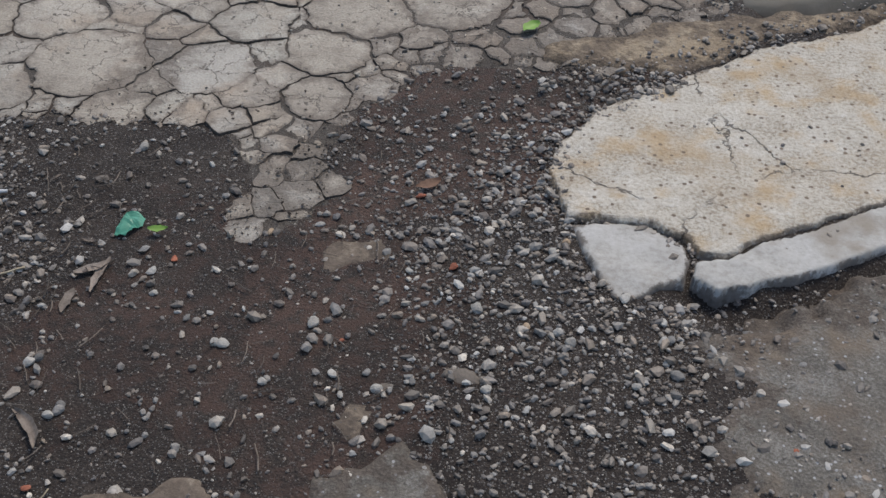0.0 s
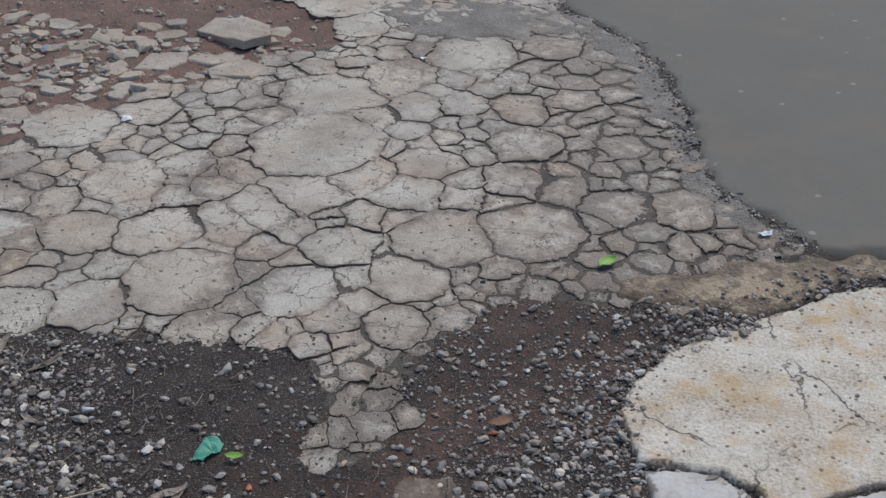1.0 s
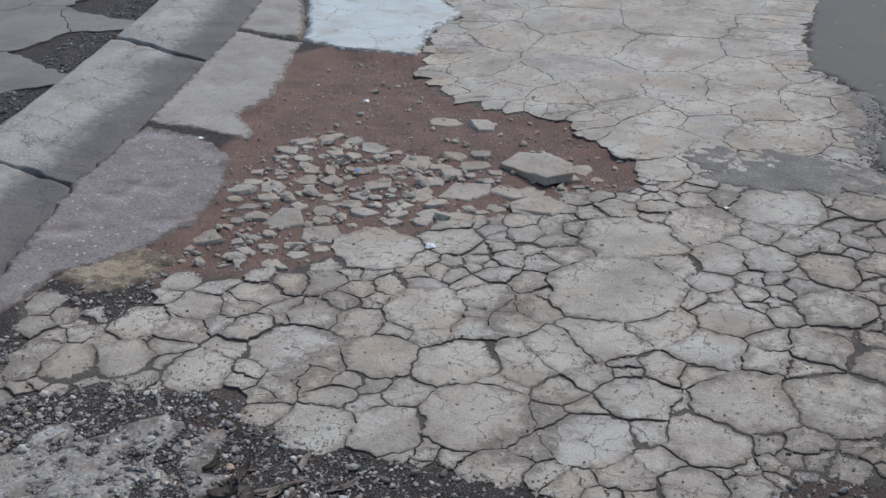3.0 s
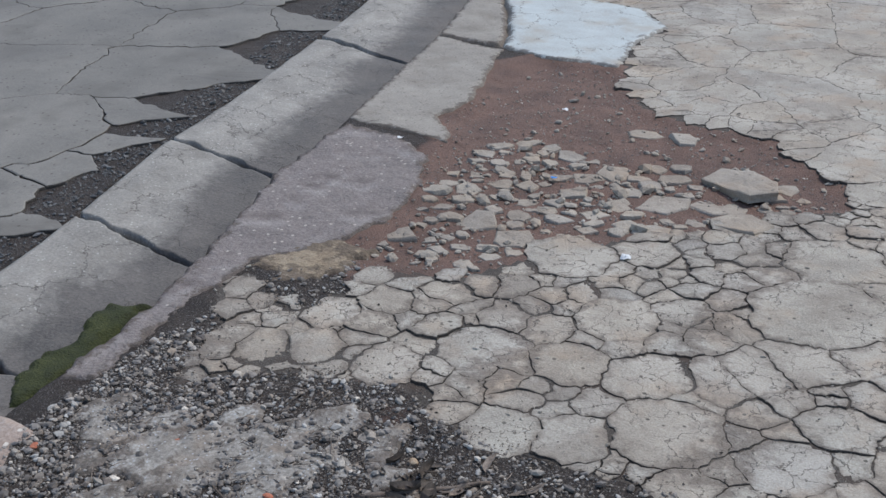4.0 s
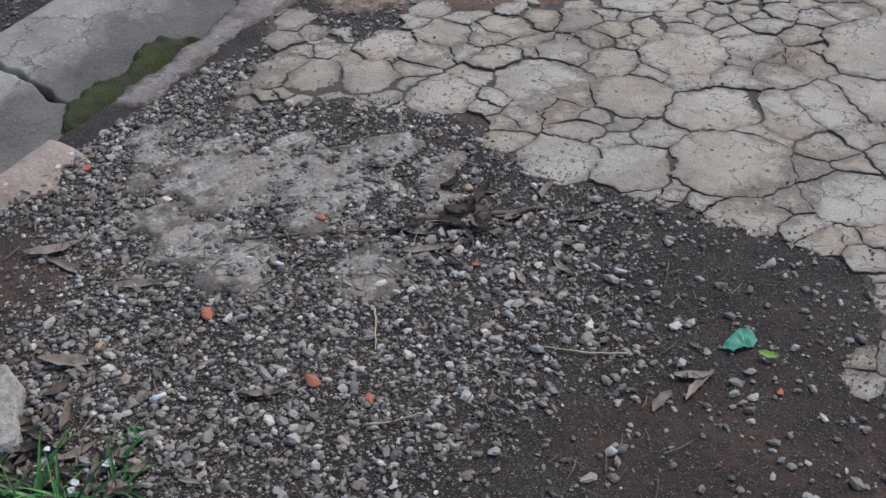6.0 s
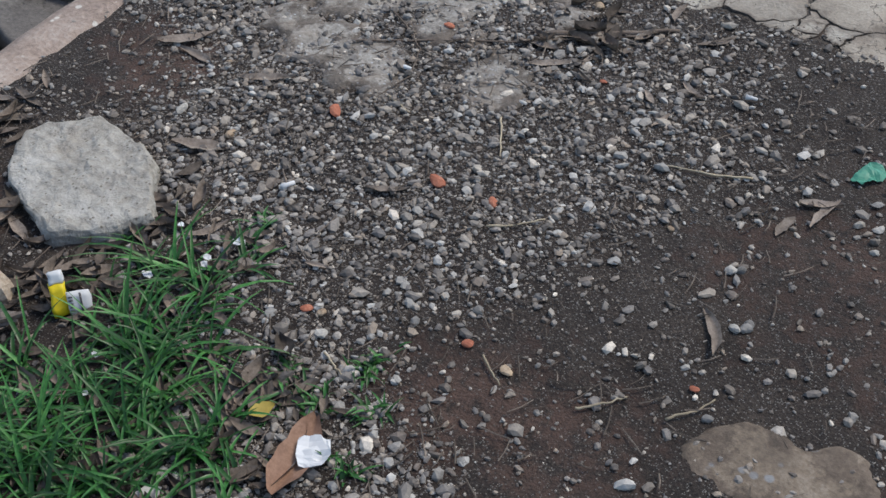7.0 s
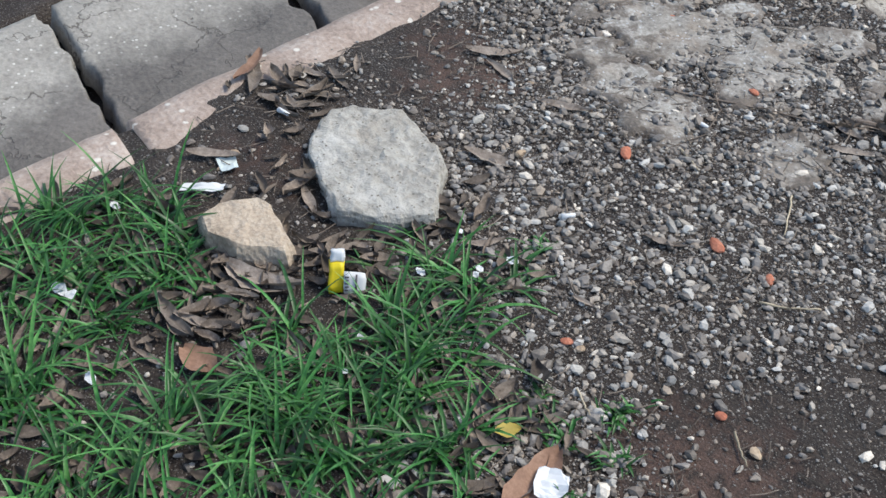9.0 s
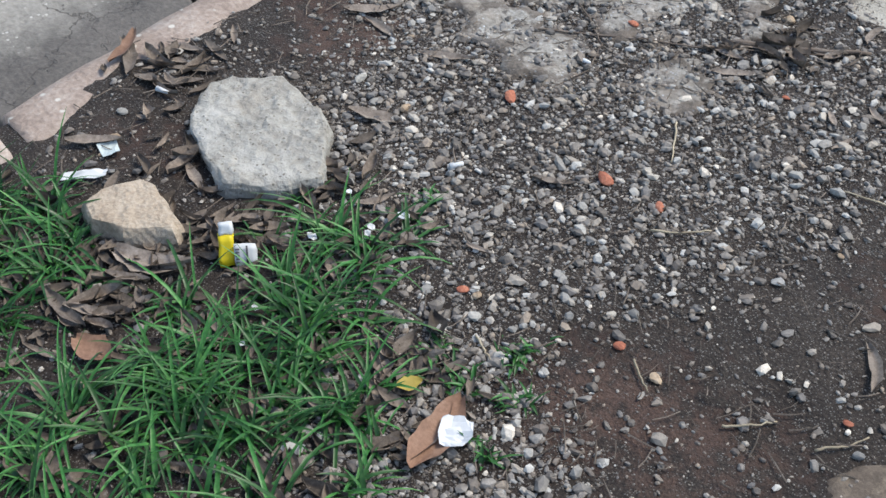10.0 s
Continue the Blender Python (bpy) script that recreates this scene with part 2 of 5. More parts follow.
M_ROCK = material("concrete_lump", [(0.23, 0.21, 0.18), (0.41, 0.39, 0.35), (0.54, 0.525, 0.49)], 13, 60, (0.75, 0.95), 1.0, 0.010, 0.0,
                  specks=((0.20, 0.18, 0.15), 170, 0.12), pits=0.3, grime=((0.30, 0.25, 0.19), 9, 0.5))
M_SMALLROCK = material("tan_rock", [(0.28, 0.21, 0.15), (0.44, 0.355, 0.27), (0.56, 0.48, 0.39)], 14, 150, (0.75, 0.95), 0.8, 0.005, 0.0, pits=0.5)
M_LEAF = material("dry_leaf", [(0.10, 0.078, 0.062), (0.21, 0.172, 0.142), (0.33, 0.285, 0.245)], 40, 200, (0.6, 0.85), 0.4, 0.001, 0.35)
M_RUST = material("rust_leaf", [(0.13, 0.068, 0.042), (0.22, 0.125, 0.082), (0.30, 0.19, 0.135)], 30, 200, (0.6, 0.85), 0.4, 0.001, 0.2)
M_TWIG = material("grey_twig", [(0.07, 0.05, 0.038), (0.13, 0.10, 0.08), (0.24, 0.20, 0.165)], 30, 300, (0.7, 0.9), 0.5, 0.001, 0.3)
M_STRAW = material("straw", [(0.24, 0.19, 0.13), (0.36, 0.30, 0.21), (0.46, 0.40, 0.30)], 30, 300, (0.6, 0.85), 0.3, 0.001, 0.3)
M_GRASS = material("grass_blade", [(0.013, 0.054, 0.012), (0.034, 0.128, 0.029), (0.095, 0.225, 0.06)], 8, 120, (0.32, 0.5), 0.15, 0.001, 0.55, True)
M_LITTER = material("leaf_litter", [(0.065, 0.05, 0.039), (0.135, 0.108, 0.087), (0.25, 0.208, 0.172)], 30, 200, (0.65, 0.9), 0.4, 0.001, 0.55, True)
M_MOSS = material("moss", [(0.016, 0.020, 0.008), (0.040, 0.048, 0.016), (0.10, 0.11, 0.042)], 14, 200, (0.8, 1.0), 0.9, 0.006, pits=0.5)
M_GREEN = plain("green_plastic", (0.075, 0.29, 0.20), 0.4, 0.3)
M_FRESH = plain("fresh_leaf", (0.17, 0.31, 0.06), 0.5, 0.2)
M_PAPER = plain("white_paper", (0.66, 0.67, 0.68), 0.7, 0.10)
M_YELLOW = plain("yellow_print", (0.75, 0.58, 0.02), 0.45, 0.1)
M_YLEAF = plain("yellowed_leaf", (0.42, 0.32, 0.07), 0.6, 0.3)
M_INK = plain("dark_print", (0.06, 0.06, 0.07), 0.6, 0.1)
M_BLUE = plain("blue_plastic", (0.03, 0.22, 0.62), 0.4, 0.1)
M_FOIL = plain("pale_wrapper", (0.50, 0.56, 0.55), 0.35, 0.15)


# ---------------------------------------------------------------- plan (metres)
ROAD_EDGE = [(0.73, 2.36), (0.68, 2.47), (0.56, 2.53), (0.48, 2.73), (0.43, 3.01), (0.335, 3.34), (0.21, 3.52), (0.0, 3.76), (-0.012, 4.15),
             (-0.105, 4.41), (-0.336, 4.60), (-0.41, 4.98), (-0.47, 5.52), (-0.62, 7.5)]
FAR_EDGE = [(-3.3, 7.5), (-3.0, 5.25), (-2.60, 5.23), (-2.14, 5.11), (-1.89, 4.86), (-1.915, 4.58), (-1.81, 4.22)]
PIT_EDGE = [(-1.56, 3.84), (-1.30, 3.74), (-1.02, 3.76), (-0.88, 3.60), (-0.69, 3.52), (-0.62, 3.30), (-0.76, 3.19), (-0.90, 2.99), (-1.10, 2.80),
            (-1.28, 2.54), (-1.36, 2.38), (-1.60, 2.28)]
NEAR_EDGE = [(-1.57, 2.20), (-1.60, 2.03), (-1.74, 2.04), (-1.86, 2.11), (-1.89, 2.0), (-1.75, 1.86), (-1.69, 1.72), (-1.62, 1.55), (-1.52, 1.67),
             (-1.41, 1.75), (-1.20, 1.83), (-1.03, 1.77), (-0.86, 1.74), (-0.65, 1.76), (-0.50, 1.79), (-0.31, 1.80), (-0.25, 1.76), (-0.176, 1.63),
             (-0.20, 1.53), (-0.143, 1.48), (-0.06, 1.51), (0.007, 1.615), (-0.05, 1.73), (-0.01, 1.87), (0.06, 1.96), (0.08, 2.04), (0.29, 2.06),
             (0.45, 2.08), (0.57, 2.24)]
PAVEMENT = ROAD_EDGE + FAR_EDGE + PIT_EDGE + NEAR_EDGE
PIT = PIT_EDGE + [(-1.70, 2.30), (-1.70, 2.57), (-1.78, 2.84), (-1.92, 3.05), (-1.93, 3.20), (-2.10, 3.40), (-2.09, 3.60), (-2.27, 4.0), (-2.15, 4.2), (-1.80, 4.20)]
RAMP = [(0.353, 1.72), (0.383, 1.85), (0.433, 1.93), (0.585, 2.05), (0.75, 2.18), (0.89, 2.25), (1.05, 2.36), (1.7, 2.75), (2.1, 2.345), (0.948, 1.709), (0.826, 1.631), (0.728, 1.582),
        (0.669, 1.531), (0.612, 1.524), (0.603, 1.56), (0.54, 1.606), (0.444, 1.602), (0.396, 1.597)]
GRASS = [(-1.50, -0.3), (-1.47, 0.10), (-1.44, 0.27), (-1.39, 0.32), (-1.29, 0.33), (-1.20, 0.34), (-1.08, 0.43), (-1.09, 0.56), (-1.06, 0.62), (-0.98, 0.75),
         (-0.93, 0.74), (-0.94, 0.66), (-0.84, 0.55), (-0.74, 0.50), (-0.68, 0.46), (-0.60, 0.45), (-0.56, 0.30), (-0.62, 0.1), (-0.75, -0.3)]
KERB_Y = [-1.5, 0.2, 0.56, 1.04, 1.4, 1.83, 2.12, 2.68, 3.21, 4.33, 5.0, 8.0]
KERB_X = [-1.25, -1.60, -1.70, -1.815, -1.88, -1.96, -2.06, -2.28, -2.42, -2.78, -3.03, -4.1]


def kerb_x(y):
    return np.interp(y, KERB_Y, KERB_X)


def inside(poly, x, y):
    x, y = np.asarray(x, float), np.asarray(y, float)
    hit = np.zeros(x.shape, bool)
    for (ax, ay), (bx, by) in zip(poly, poly[1:] + poly[:1]):
        cross = ((ay > y) != (by > y)) & (x < (bx - ax) * (y - ay) / ((by - ay) or 1e-9) + ax)
        hit ^= cross
    return hit


def depth_in(poly, x, y):
    """How far inside poly a place lies, in metres; negative outside."""
    x, y = np.asarray(x, float), np.asarray(y, float)
    best = np.full(x.shape, 1e9)
    for (ax, ay), (bx, by) in zip(poly, poly[1:] + poly[:1]):
        dx, dy = bx - ax, by - ay
        s = np.clip(((x - ax) * dx + (y - ay) * dy) / (dx * dx + dy * dy + 1e-12), 0, 1)
        best = np.minimum(best, np.hypot(x - ax - s * dx, y - ay - s * dy))
    return np.where(inside(poly, x, y), best, -best)


def rough_field(x, y, scale, seed=0):
    """A smooth random field about -1 to 1, from sines, cheap for whole arrays."""
    rng = np.random.RandomState(seed)
    x, y = np.asarray(x, float), np.asarray(y, float)
    out = np.zeros(x.shape)
    for k in range(10):
        a, f, p = rng.uniform(0, 6.28), scale * rng.uniform(0.5, 2.2), rng.uniform(0, 6.28)
        out += np.sin(f * (x * math.cos(a) + y * math.sin(a)) + p)
    return out / 4.5


def smooth(v, lo, hi):
    s = np.clip((v - lo) / (hi - lo), 0, 1)
    return s * s * (3 - 2 * s)


COVERED = [[(-2.35, 3.15), (-2.10, 3.12), (-1.93, 3.0), (-1.82, 2.8), (-1.75, 2.57), (-1.79, 2.33), (-1.90, 2.15), (-1.88, 1.9), (-1.83, 1.7), (-1.79, 1.50), (-1.9, 1.5), (-2.05, 2.12)],
           [(-2.4, 3.21), (-1.98, 3.2), (-2.14, 3.39), (-2.13, 3.59), (-2.30, 4.0), (-2.4, 4.25), (-2.2, 4.25), (-1.85, 4.25), (-1.95, 4.58), (-1.92, 4.86), (-2.16, 5.07), (-2.6, 5.2), (-3.1, 7), (-3.8, 7)]]


def ground_z(x, y):
    """Height of the earth."""
    x, y = np.asarray(x, float), np.asarray(y, float)
    z = 0.004 * rough_field(x, y, 9, 1) + 0.0025 * rough_field(x, y, 40, 2) + 0.0012 * rough_field(x, y, 110, 3)
    inner = smooth(depth_in(PAVEMENT, x, y), -0.03, 0.03)
    z = z * (1 - 0.82 * inner) - 0.0036 * inner
    z = z - 0.016 * smooth(depth_in(PIT, x, y), -0.04, 0.08)
    for poly in COVERED:
        z = z - 0.03 * smooth(depth_in(poly, x, y), 0.012, 0.045)
    out = kerb_x(y) + 0.03 - x
    z = z - 0.09 * smooth(out, 0.0, 0.05) + 0.07 * smooth(out - np.interp(y, [-1.5, 0.0, 1.4, 7.6], [0.46, 0.46, 0.54, 0.56]), -0.03, 0.03)
    z = z - 0.035 * smooth(depth_in([(0.60, 1.47), (0.72, 1.44), (0.95, 1.57), (2.2, 2.2), (2.2, 1.9), (0.75, 1.36), (0.6, 1.40)], x, y), -0.05, 0.03)
    z = z - 0.05 * smooth(depth_in(RAMP, x, y), 0.0, 0.05)
    z = z - 0.03 * smooth(x - np.interp(y, [p[1] for p in ROAD_EDGE], [p[0] for p in ROAD_EDGE]), 0.02, 0.08) * (y > 2.3)
    return z


# ---------------------------------------------------------------- mesh helpers
def link_mesh(name, verts, faces, mat, parent=None, label="", smooth_it=False, attrs=None):
    me = bpy.data.meshes.new(name)
    if isinstance(faces, np.ndarray):
        k = faces.shape[1]
        verts = np.asarray(verts, np.float32)
        me.vertices.add(len(verts))
        me.vertices.foreach_set("co", verts.ravel())
        me.loops.add(faces.size)
        me.loops.foreach_set("vertex_index", faces.ravel().astype(np.int32))
        me.polygons.add(len(faces))
        me.polygons.foreach_set("loop_start", np.arange(0, faces.size, k, dtype=np.int32))
        me.update(calc_edges=True)
    else:
        me.from_pydata(verts, [], faces)
    if smooth_it:
        me.polygons.foreach_set("use_smooth", np.ones(len(me.polygons), bool))
    else:
        me.shade_flat()
    me.materials.append(mat)
    for key, values in (attrs or {}).items():
        at = me.attributes.new(key, "FLOAT", "POINT")
        at.data.foreach_set("value", np.asarray(values, np.float32))
    me.validate()
    ob = new(name, me)
    if parent:
        ob.parent = parent
    if label:
        ob["label"] = label
    return ob


def part(name, bm, mat, parent, label=""):
    me = bpy.data.meshes.new(name)
    bm.to_mesh(me)
    bm.free()
    me.materials.append(mat)
    for p in me.polygons:
        p.use_smooth = True
    ob = new(name, me)
    ob.parent = parent
    if label:
        ob["label"] = label
    return ob


def thing(name, label, category, group="", kind="", at=(0, 0, 0)):
    ob = new(name)
    ob.location = at
    return tagged(ob, label, category, group, kind)


def grid(x0, x1, y0, y1, step):
    nx, ny = int((x1 - x0) / step) + 1, int((y1 - y0) / step) + 1
    X, Y = np.meshgrid(np.linspace(x0, x1, nx), np.linspace(y0, y1, ny))
    i = np.arange(nx * ny).reshape(ny, nx)
    F = np.stack([i[:-1, :-1], i[:-1, 1:], i[1:, 1:], i[1:, :-1]], -1).reshape(-1, 4)
    return X.ravel(), Y.ravel(), F


def sheet(name, poly, top, mat, step=0.015, fall=0.02, relief=0.002, ragged=0.012, seed=3, drop=0.06, slope=None, parent=None, label="", attrs=None, fringe=0.05):
    """A crust of concrete over an outline, with a ragged broken edge that goes down into the earth."""
    xs, ys = [p[0] for p in poly], [p[1] for p in poly]
    X, Y, F = grid(min(xs) - 0.06, max(xs) + 0.06, min(ys) - 0.06, max(ys) + 0.06, step)
    d = depth_in(poly, X, Y) + ragged * (rough_field(X, Y, 28, seed) + 0.6 * rough_field(X, Y, 75, seed + 1))
    s = smooth(d, -fall, fall * 0.5)
    z = top + relief * (rough_field(X, Y, 14, seed + 2) + 0.6 * rough_field(X, Y, 60, seed + 3))
    if slope is not None:
        z = z + slope(X, Y)
    Z = z - (1 - s) * drop
    keep = (d > -fall - step * 1.5)[F].all(1)
    F = F[keep]
    used = np.unique(F)
    remap = np.full(len(X), -1)
    remap[used] = np.arange(len(used))
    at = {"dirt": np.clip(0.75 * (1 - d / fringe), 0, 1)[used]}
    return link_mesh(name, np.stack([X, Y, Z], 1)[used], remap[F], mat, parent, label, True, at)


# ---------------------------------------------------------------- ground
def blob(x, y, cx, cy, r):
    return smooth(r - np.hypot(np.asarray(x) - cx, np.asarray(y) - cy), -0.5 * r, 0.5 * r)


def red_soil(x, y):
    r = smooth(depth_in(PIT, x, y), -0.13, -0.05) * 0.9
    r = np.maximum(r, 0.42 * smooth(depth_in(PAVEMENT, x, y), -0.02, 0.05) * smooth(0.15 - x, 0.0, 0.5))
    for cx, cy, q in ((0.08, 1.28, 0.28), (0.2, 1.86, 0.3), (-0.28, 1.2, 0.2), (-1.66, 2.42, 0.14), (-1.62, 2.22, 0.10), (-0.55, 0.72, 0.16), (-0.35, 0.75, 0.15), (-1.50, 0.95, 0.15), (-1.42, 0.50, 0.10), (0.10, 1.32, 0.16), (0.2, 1.85, 0.2), (0.02, 1.05, 0.14),
                      (-1.35, 1.62, 0.07), (-1.12, 1.72, 0.07), (-0.30, 1.3, 0.12), (0.5, 2.15, 0.12), (0.22, 1.80, 0.24), (0.05, 1.42, 0.2), (-0.02, 1.14, 0.2), (-0.25, 1.48, 0.14), (0.12, 1.65, 0.15)):
        r = np.maximum(r, 0.52 * blob(x + 0.05 * rough_field(x, y, 14, 6), y + 0.05 * rough_field(x, y, 14, 7), cx, cy, q))
    return np.clip(r + 0.10 * rough_field(x, y, 12, 8), 0, 1)


GX, GY, GF = grid(-5.5, 3.0, -1.2, 7.6, 0.02)
GZ = ground_z(GX, GY)
ground = link_mesh("ground", np.stack([GX, GY, GZ], 1), GF, M_SOIL, None, "", True, {"red": red_soil(GX, GY)})
ground.data.materials.append(M_FILL)
MX, MY = GX[GF].mean(1), GY[GF].mean(1)
ground.data.polygons.foreach_set("material_index", (depth_in(PAVEMENT, MX, MY) > 0.012).astype(np.int32))
tagged(ground, "dark damp soil ground with reddish patches", "ground", kind="structure")
far_v, far_f = [], []
for k, q in enumerate([(-900, -900, 900, -1.19), (-900, 7.59, 900, 900), (-900, -1.19, -5.49, 7.59), (2.99, -1.19, 900, 7.59)]):
    far_v += [(q[0], q[1], -0.045), (q[2], q[1], -0.045), (q[2], q[3], -0.045), (q[0], q[3], -0.045)]
    far_f.append((4 * k, 4 * k + 1, 4 * k + 2, 4 * k + 3))
tagged(link_mesh("ground", far_v, far_f, M_SOIL), "bare earth reaching to the horizon", "ground", kind="structure")


# ---------------------------------------------------------------- broken slabs
def cut(poly, nx, ny, c, mark):
    """Clip a polygon of (x, y, neighbour across the edge that begins here)."""
    out = []
    for (ax, ay, am), (bx, by, bm_) in zip(poly, poly[1:] + poly[:1]):
        da, db = ax * nx + ay * ny - c, bx * nx + by * ny - c
        if da <= 0:
            out.append((ax, ay, am))
        if (da < 0 < db) or (db < 0 < da):
            s = da / (da - db)
            out.append((ax + s * (bx - ax), ay + s * (by - ay), mark if da < 0 else am))
    return out


def cells(seeds, reach=0.6):
    """Convex cells round seeds (x, y, r), as outlines and the neighbours across their edges: the larger r, the larger the cell."""
    P = np.array(seeds)
    W = P[:, 2] ** 2
    outlines, beside = [], []
    for k, (x, y, r) in enumerate(P):
        q = [(x - reach, y - reach, -1), (x + reach, y - reach, -1), (x + reach, y + reach, -1), (x - reach, y + reach, -1)]
        d = np.hypot(P[:, 0] - x, P[:, 1] - y)
        for j in np.argsort(d)[1:40]:
            if d[j] > 2 * reach or len(q) < 3:
                break
            nx, ny = P[j, 0] - x, P[j, 1] - y
            c = (P[j, 0] ** 2 + P[j, 1] ** 2 - x * x - y * y - W[j] + W[k]) / 2
            q = cut(q, nx, ny, c, int(j))
        good = len(q) > 2
        outlines.append([(a, b) for a, b, m in q] if good else None)
        beside.append([m for a, b, m in q] if good else None)
    return outlines, beside


def fill_seeds(poly, given, spacing, rng, tries=6000, r=(0.02, 0.045), box=None, border=None):
    xs, ys = [p[0] for p in poly], [p[1] for p in poly]
    bx = box or (min(xs) - 0.15, min(ys) - 0.15, max(xs) + 0.15, max(ys) + 0.15)
    pts = [tuple(g) for g in given]
    cand = np.stack([rng.uniform(bx[0], bx[2], tries), rng.uniform(bx[1], bx[3], tries)], 1)
    deep = depth_in(poly, cand[:, 0], cand[:, 1])
    ok = deep > -0.1
    for (x, y), d in zip(cand[ok], deep[ok]):
        gap = spacing(x, y)
        if border and abs(d) < 0.07:
            gap = min(gap, border)
        if all((x - a) ** 2 + (y - b) ** 2 > (gap + 1.0 * max(0, c - 0.02)) ** 2 for a, b, c in pts):
            pts.append((x, y, rng.uniform(*r)))
    return pts


def warp(x, y, amount, seed=21):
    return (x + amount * (1.3 * rough_field(x, y, 32, seed) + 0.55 * rough_field(x, y, 120, seed + 1) + 0.15 * rough_field(x, y, 330, seed + 4)),
            y + amount * (1.3 * rough_field(x, y, 32, seed + 2) + 0.55 * rough_field(x, y, 120, seed + 3) + 0.15 * rough_field(x, y, 330, seed + 5)))


def slab_piece(q, gap, z, thick, rng, wobble=0.007, tilt=0.006, step=0.03, widths=None):
    """Vertices, faces and edge dirt of one broken piece: ragged outline, worn shoulder, broken side.
    widths: how wide the crack along each edge is, next to what its place gives."""
    cx, cy = sum(p[0] for p in q) / len(q), sum(p[1] for p in q) / len(q)
    widths = widths or [1.0] * len(q)
    ring, wide = [], []
    for e, ((ax, ay), (bx, by)) in enumerate(zip(q, q[1:] + q[:1])):
        k = max(1, int(math.hypot(bx - ax, by - ay) / step))
        before, after = (widths[e - 1] + widths[e]) / 2, (widths[(e + 1) % len(q)] + widths[e]) / 2
        for s in range(k):
            u = s / k
            ring.append((ax + (bx - ax) * u, ay + (by - ay) * u))
            wide.append(before + (widths[e] - before) * min(1, 4 * u) if u < 0.5 else after + (widths[e] - after) * min(1, 4 * (1 - u)))
    R = np.array(ring)
    wx, wy = warp(R[:, 0], R[:, 1], wobble)
    R = np.stack([wx, wy], 1)
    R += rng.uniform(-0.0016, 0.0016, R.shape)
    gap = gap(R[:, 0], R[:, 1]) * np.array(wide) * (1 + 0.35 * rng.uniform(-1, 1, len(R)))
    d = np.hypot(R[:, 0] - cx, R[:, 1] - cy)
    size = d.mean()
    if size < 0.009:
        return None
    n = len(R)
    tx, ty = rng.uniform(-tilt, tilt, 2) / max(size, 0.03)
    worn = np.minimum(0.0022, 0.0001 + 0.7 * np.maximum(gap, 0))

    def level(inset, h):
        s = np.clip(1 - inset / np.maximum(d, 1e-4), 0.15, 1)
        x, y = cx + (R[:, 0] - cx) * s, cy + (R[:, 1] - cy) * s
        return np.stack([x, y, z + h + tx * (x - cx) * 0.5 + ty * (y - cy) * 0.5 + rng.uniform(-0.0006, 0.0006, n)], 1)

    V = np.concatenate([level(gap - 0.001, -thick), level(gap, -0.004 - worn), level(gap + 0.0014, -worn), level(gap + 0.006, -0.1 * worn), level(gap + 0.030, 0.0003), [[cx, cy, z + 0.0008]]])
    F = []
    for r in range(4):
        for i in range(n):
            j = (i + 1) % n
            F.append((r * n + i, r * n + j, (r + 1) * n + j, (r + 1) * n + i))
    F += [(4 * n + i, 4 * n + (i + 1) % n, 5 * n) for i in range(n)]
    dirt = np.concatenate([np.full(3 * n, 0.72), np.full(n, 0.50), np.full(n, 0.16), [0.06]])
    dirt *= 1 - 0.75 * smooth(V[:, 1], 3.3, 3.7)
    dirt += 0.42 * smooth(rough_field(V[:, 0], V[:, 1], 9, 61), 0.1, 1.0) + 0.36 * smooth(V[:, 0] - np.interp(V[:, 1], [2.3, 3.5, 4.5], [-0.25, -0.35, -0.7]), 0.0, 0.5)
    return V, F, 2 * n, dirt


def lay_slabs(host, name, polys, mat, mat_joined, gaps, z0, thick, rng, nearest, centre, keep, label_rest, wobble=0.007, tilt=0.006, uneven=0.002, step=0.03, widths=None, calm=None):
    made = []
    for k, q in enumerate(polys):
        if not q:
            continue
        a = np.array(q)
        c = a.mean(0)
        if keep(c[0], c[1]):
            made.append((math.hypot(c[0] - centre[0], c[1] - centre[1]), k, c))
    made.sort(key=lambda e: e[0])
    rest_v, rest_f, rest_m, rest_d, base_i = [], [], [], [], 0
    for k, (dist, i, c) in enumerate(made):
        still = calm(c[0], c[1]) if calm else 1.0
        res = slab_piece(polys[i], gaps, z0(c[0], c[1]) + still * rng.uniform(-uneven, uneven), thick, rng, wobble, still * tilt, step, widths[i] if widths else None)
        if res is None:
            continue
        V, F, sides, dirt = res
        if k < nearest:
            me = bpy.data.meshes.new(name)
            me.from_pydata(V.tolist(), [], F)
            me.materials.append(mat)
            me.materials.append(M_FILL)
            me.polygons.foreach_set("material_index", [1] * sides + [0] * (len(F) - sides))
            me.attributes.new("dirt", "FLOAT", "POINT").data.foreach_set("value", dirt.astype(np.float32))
            ob = new(name, me)
            ob.parent = host
        else:
            rest_v.append(V)
            rest_f += [tuple(i + base_i for i in f) for f in F]
            rest_m += [1] * sides + [0] * (len(F) - sides)
            rest_d.append(dirt)
            base_i += len(V)
    if rest_v:
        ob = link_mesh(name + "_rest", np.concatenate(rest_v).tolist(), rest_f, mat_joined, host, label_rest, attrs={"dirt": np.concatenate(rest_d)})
        ob.data.materials.append(M_FILL)
        ob.data.polygons.foreach_set("material_index", rest_m)
        tagged(ob, kind="stuff")


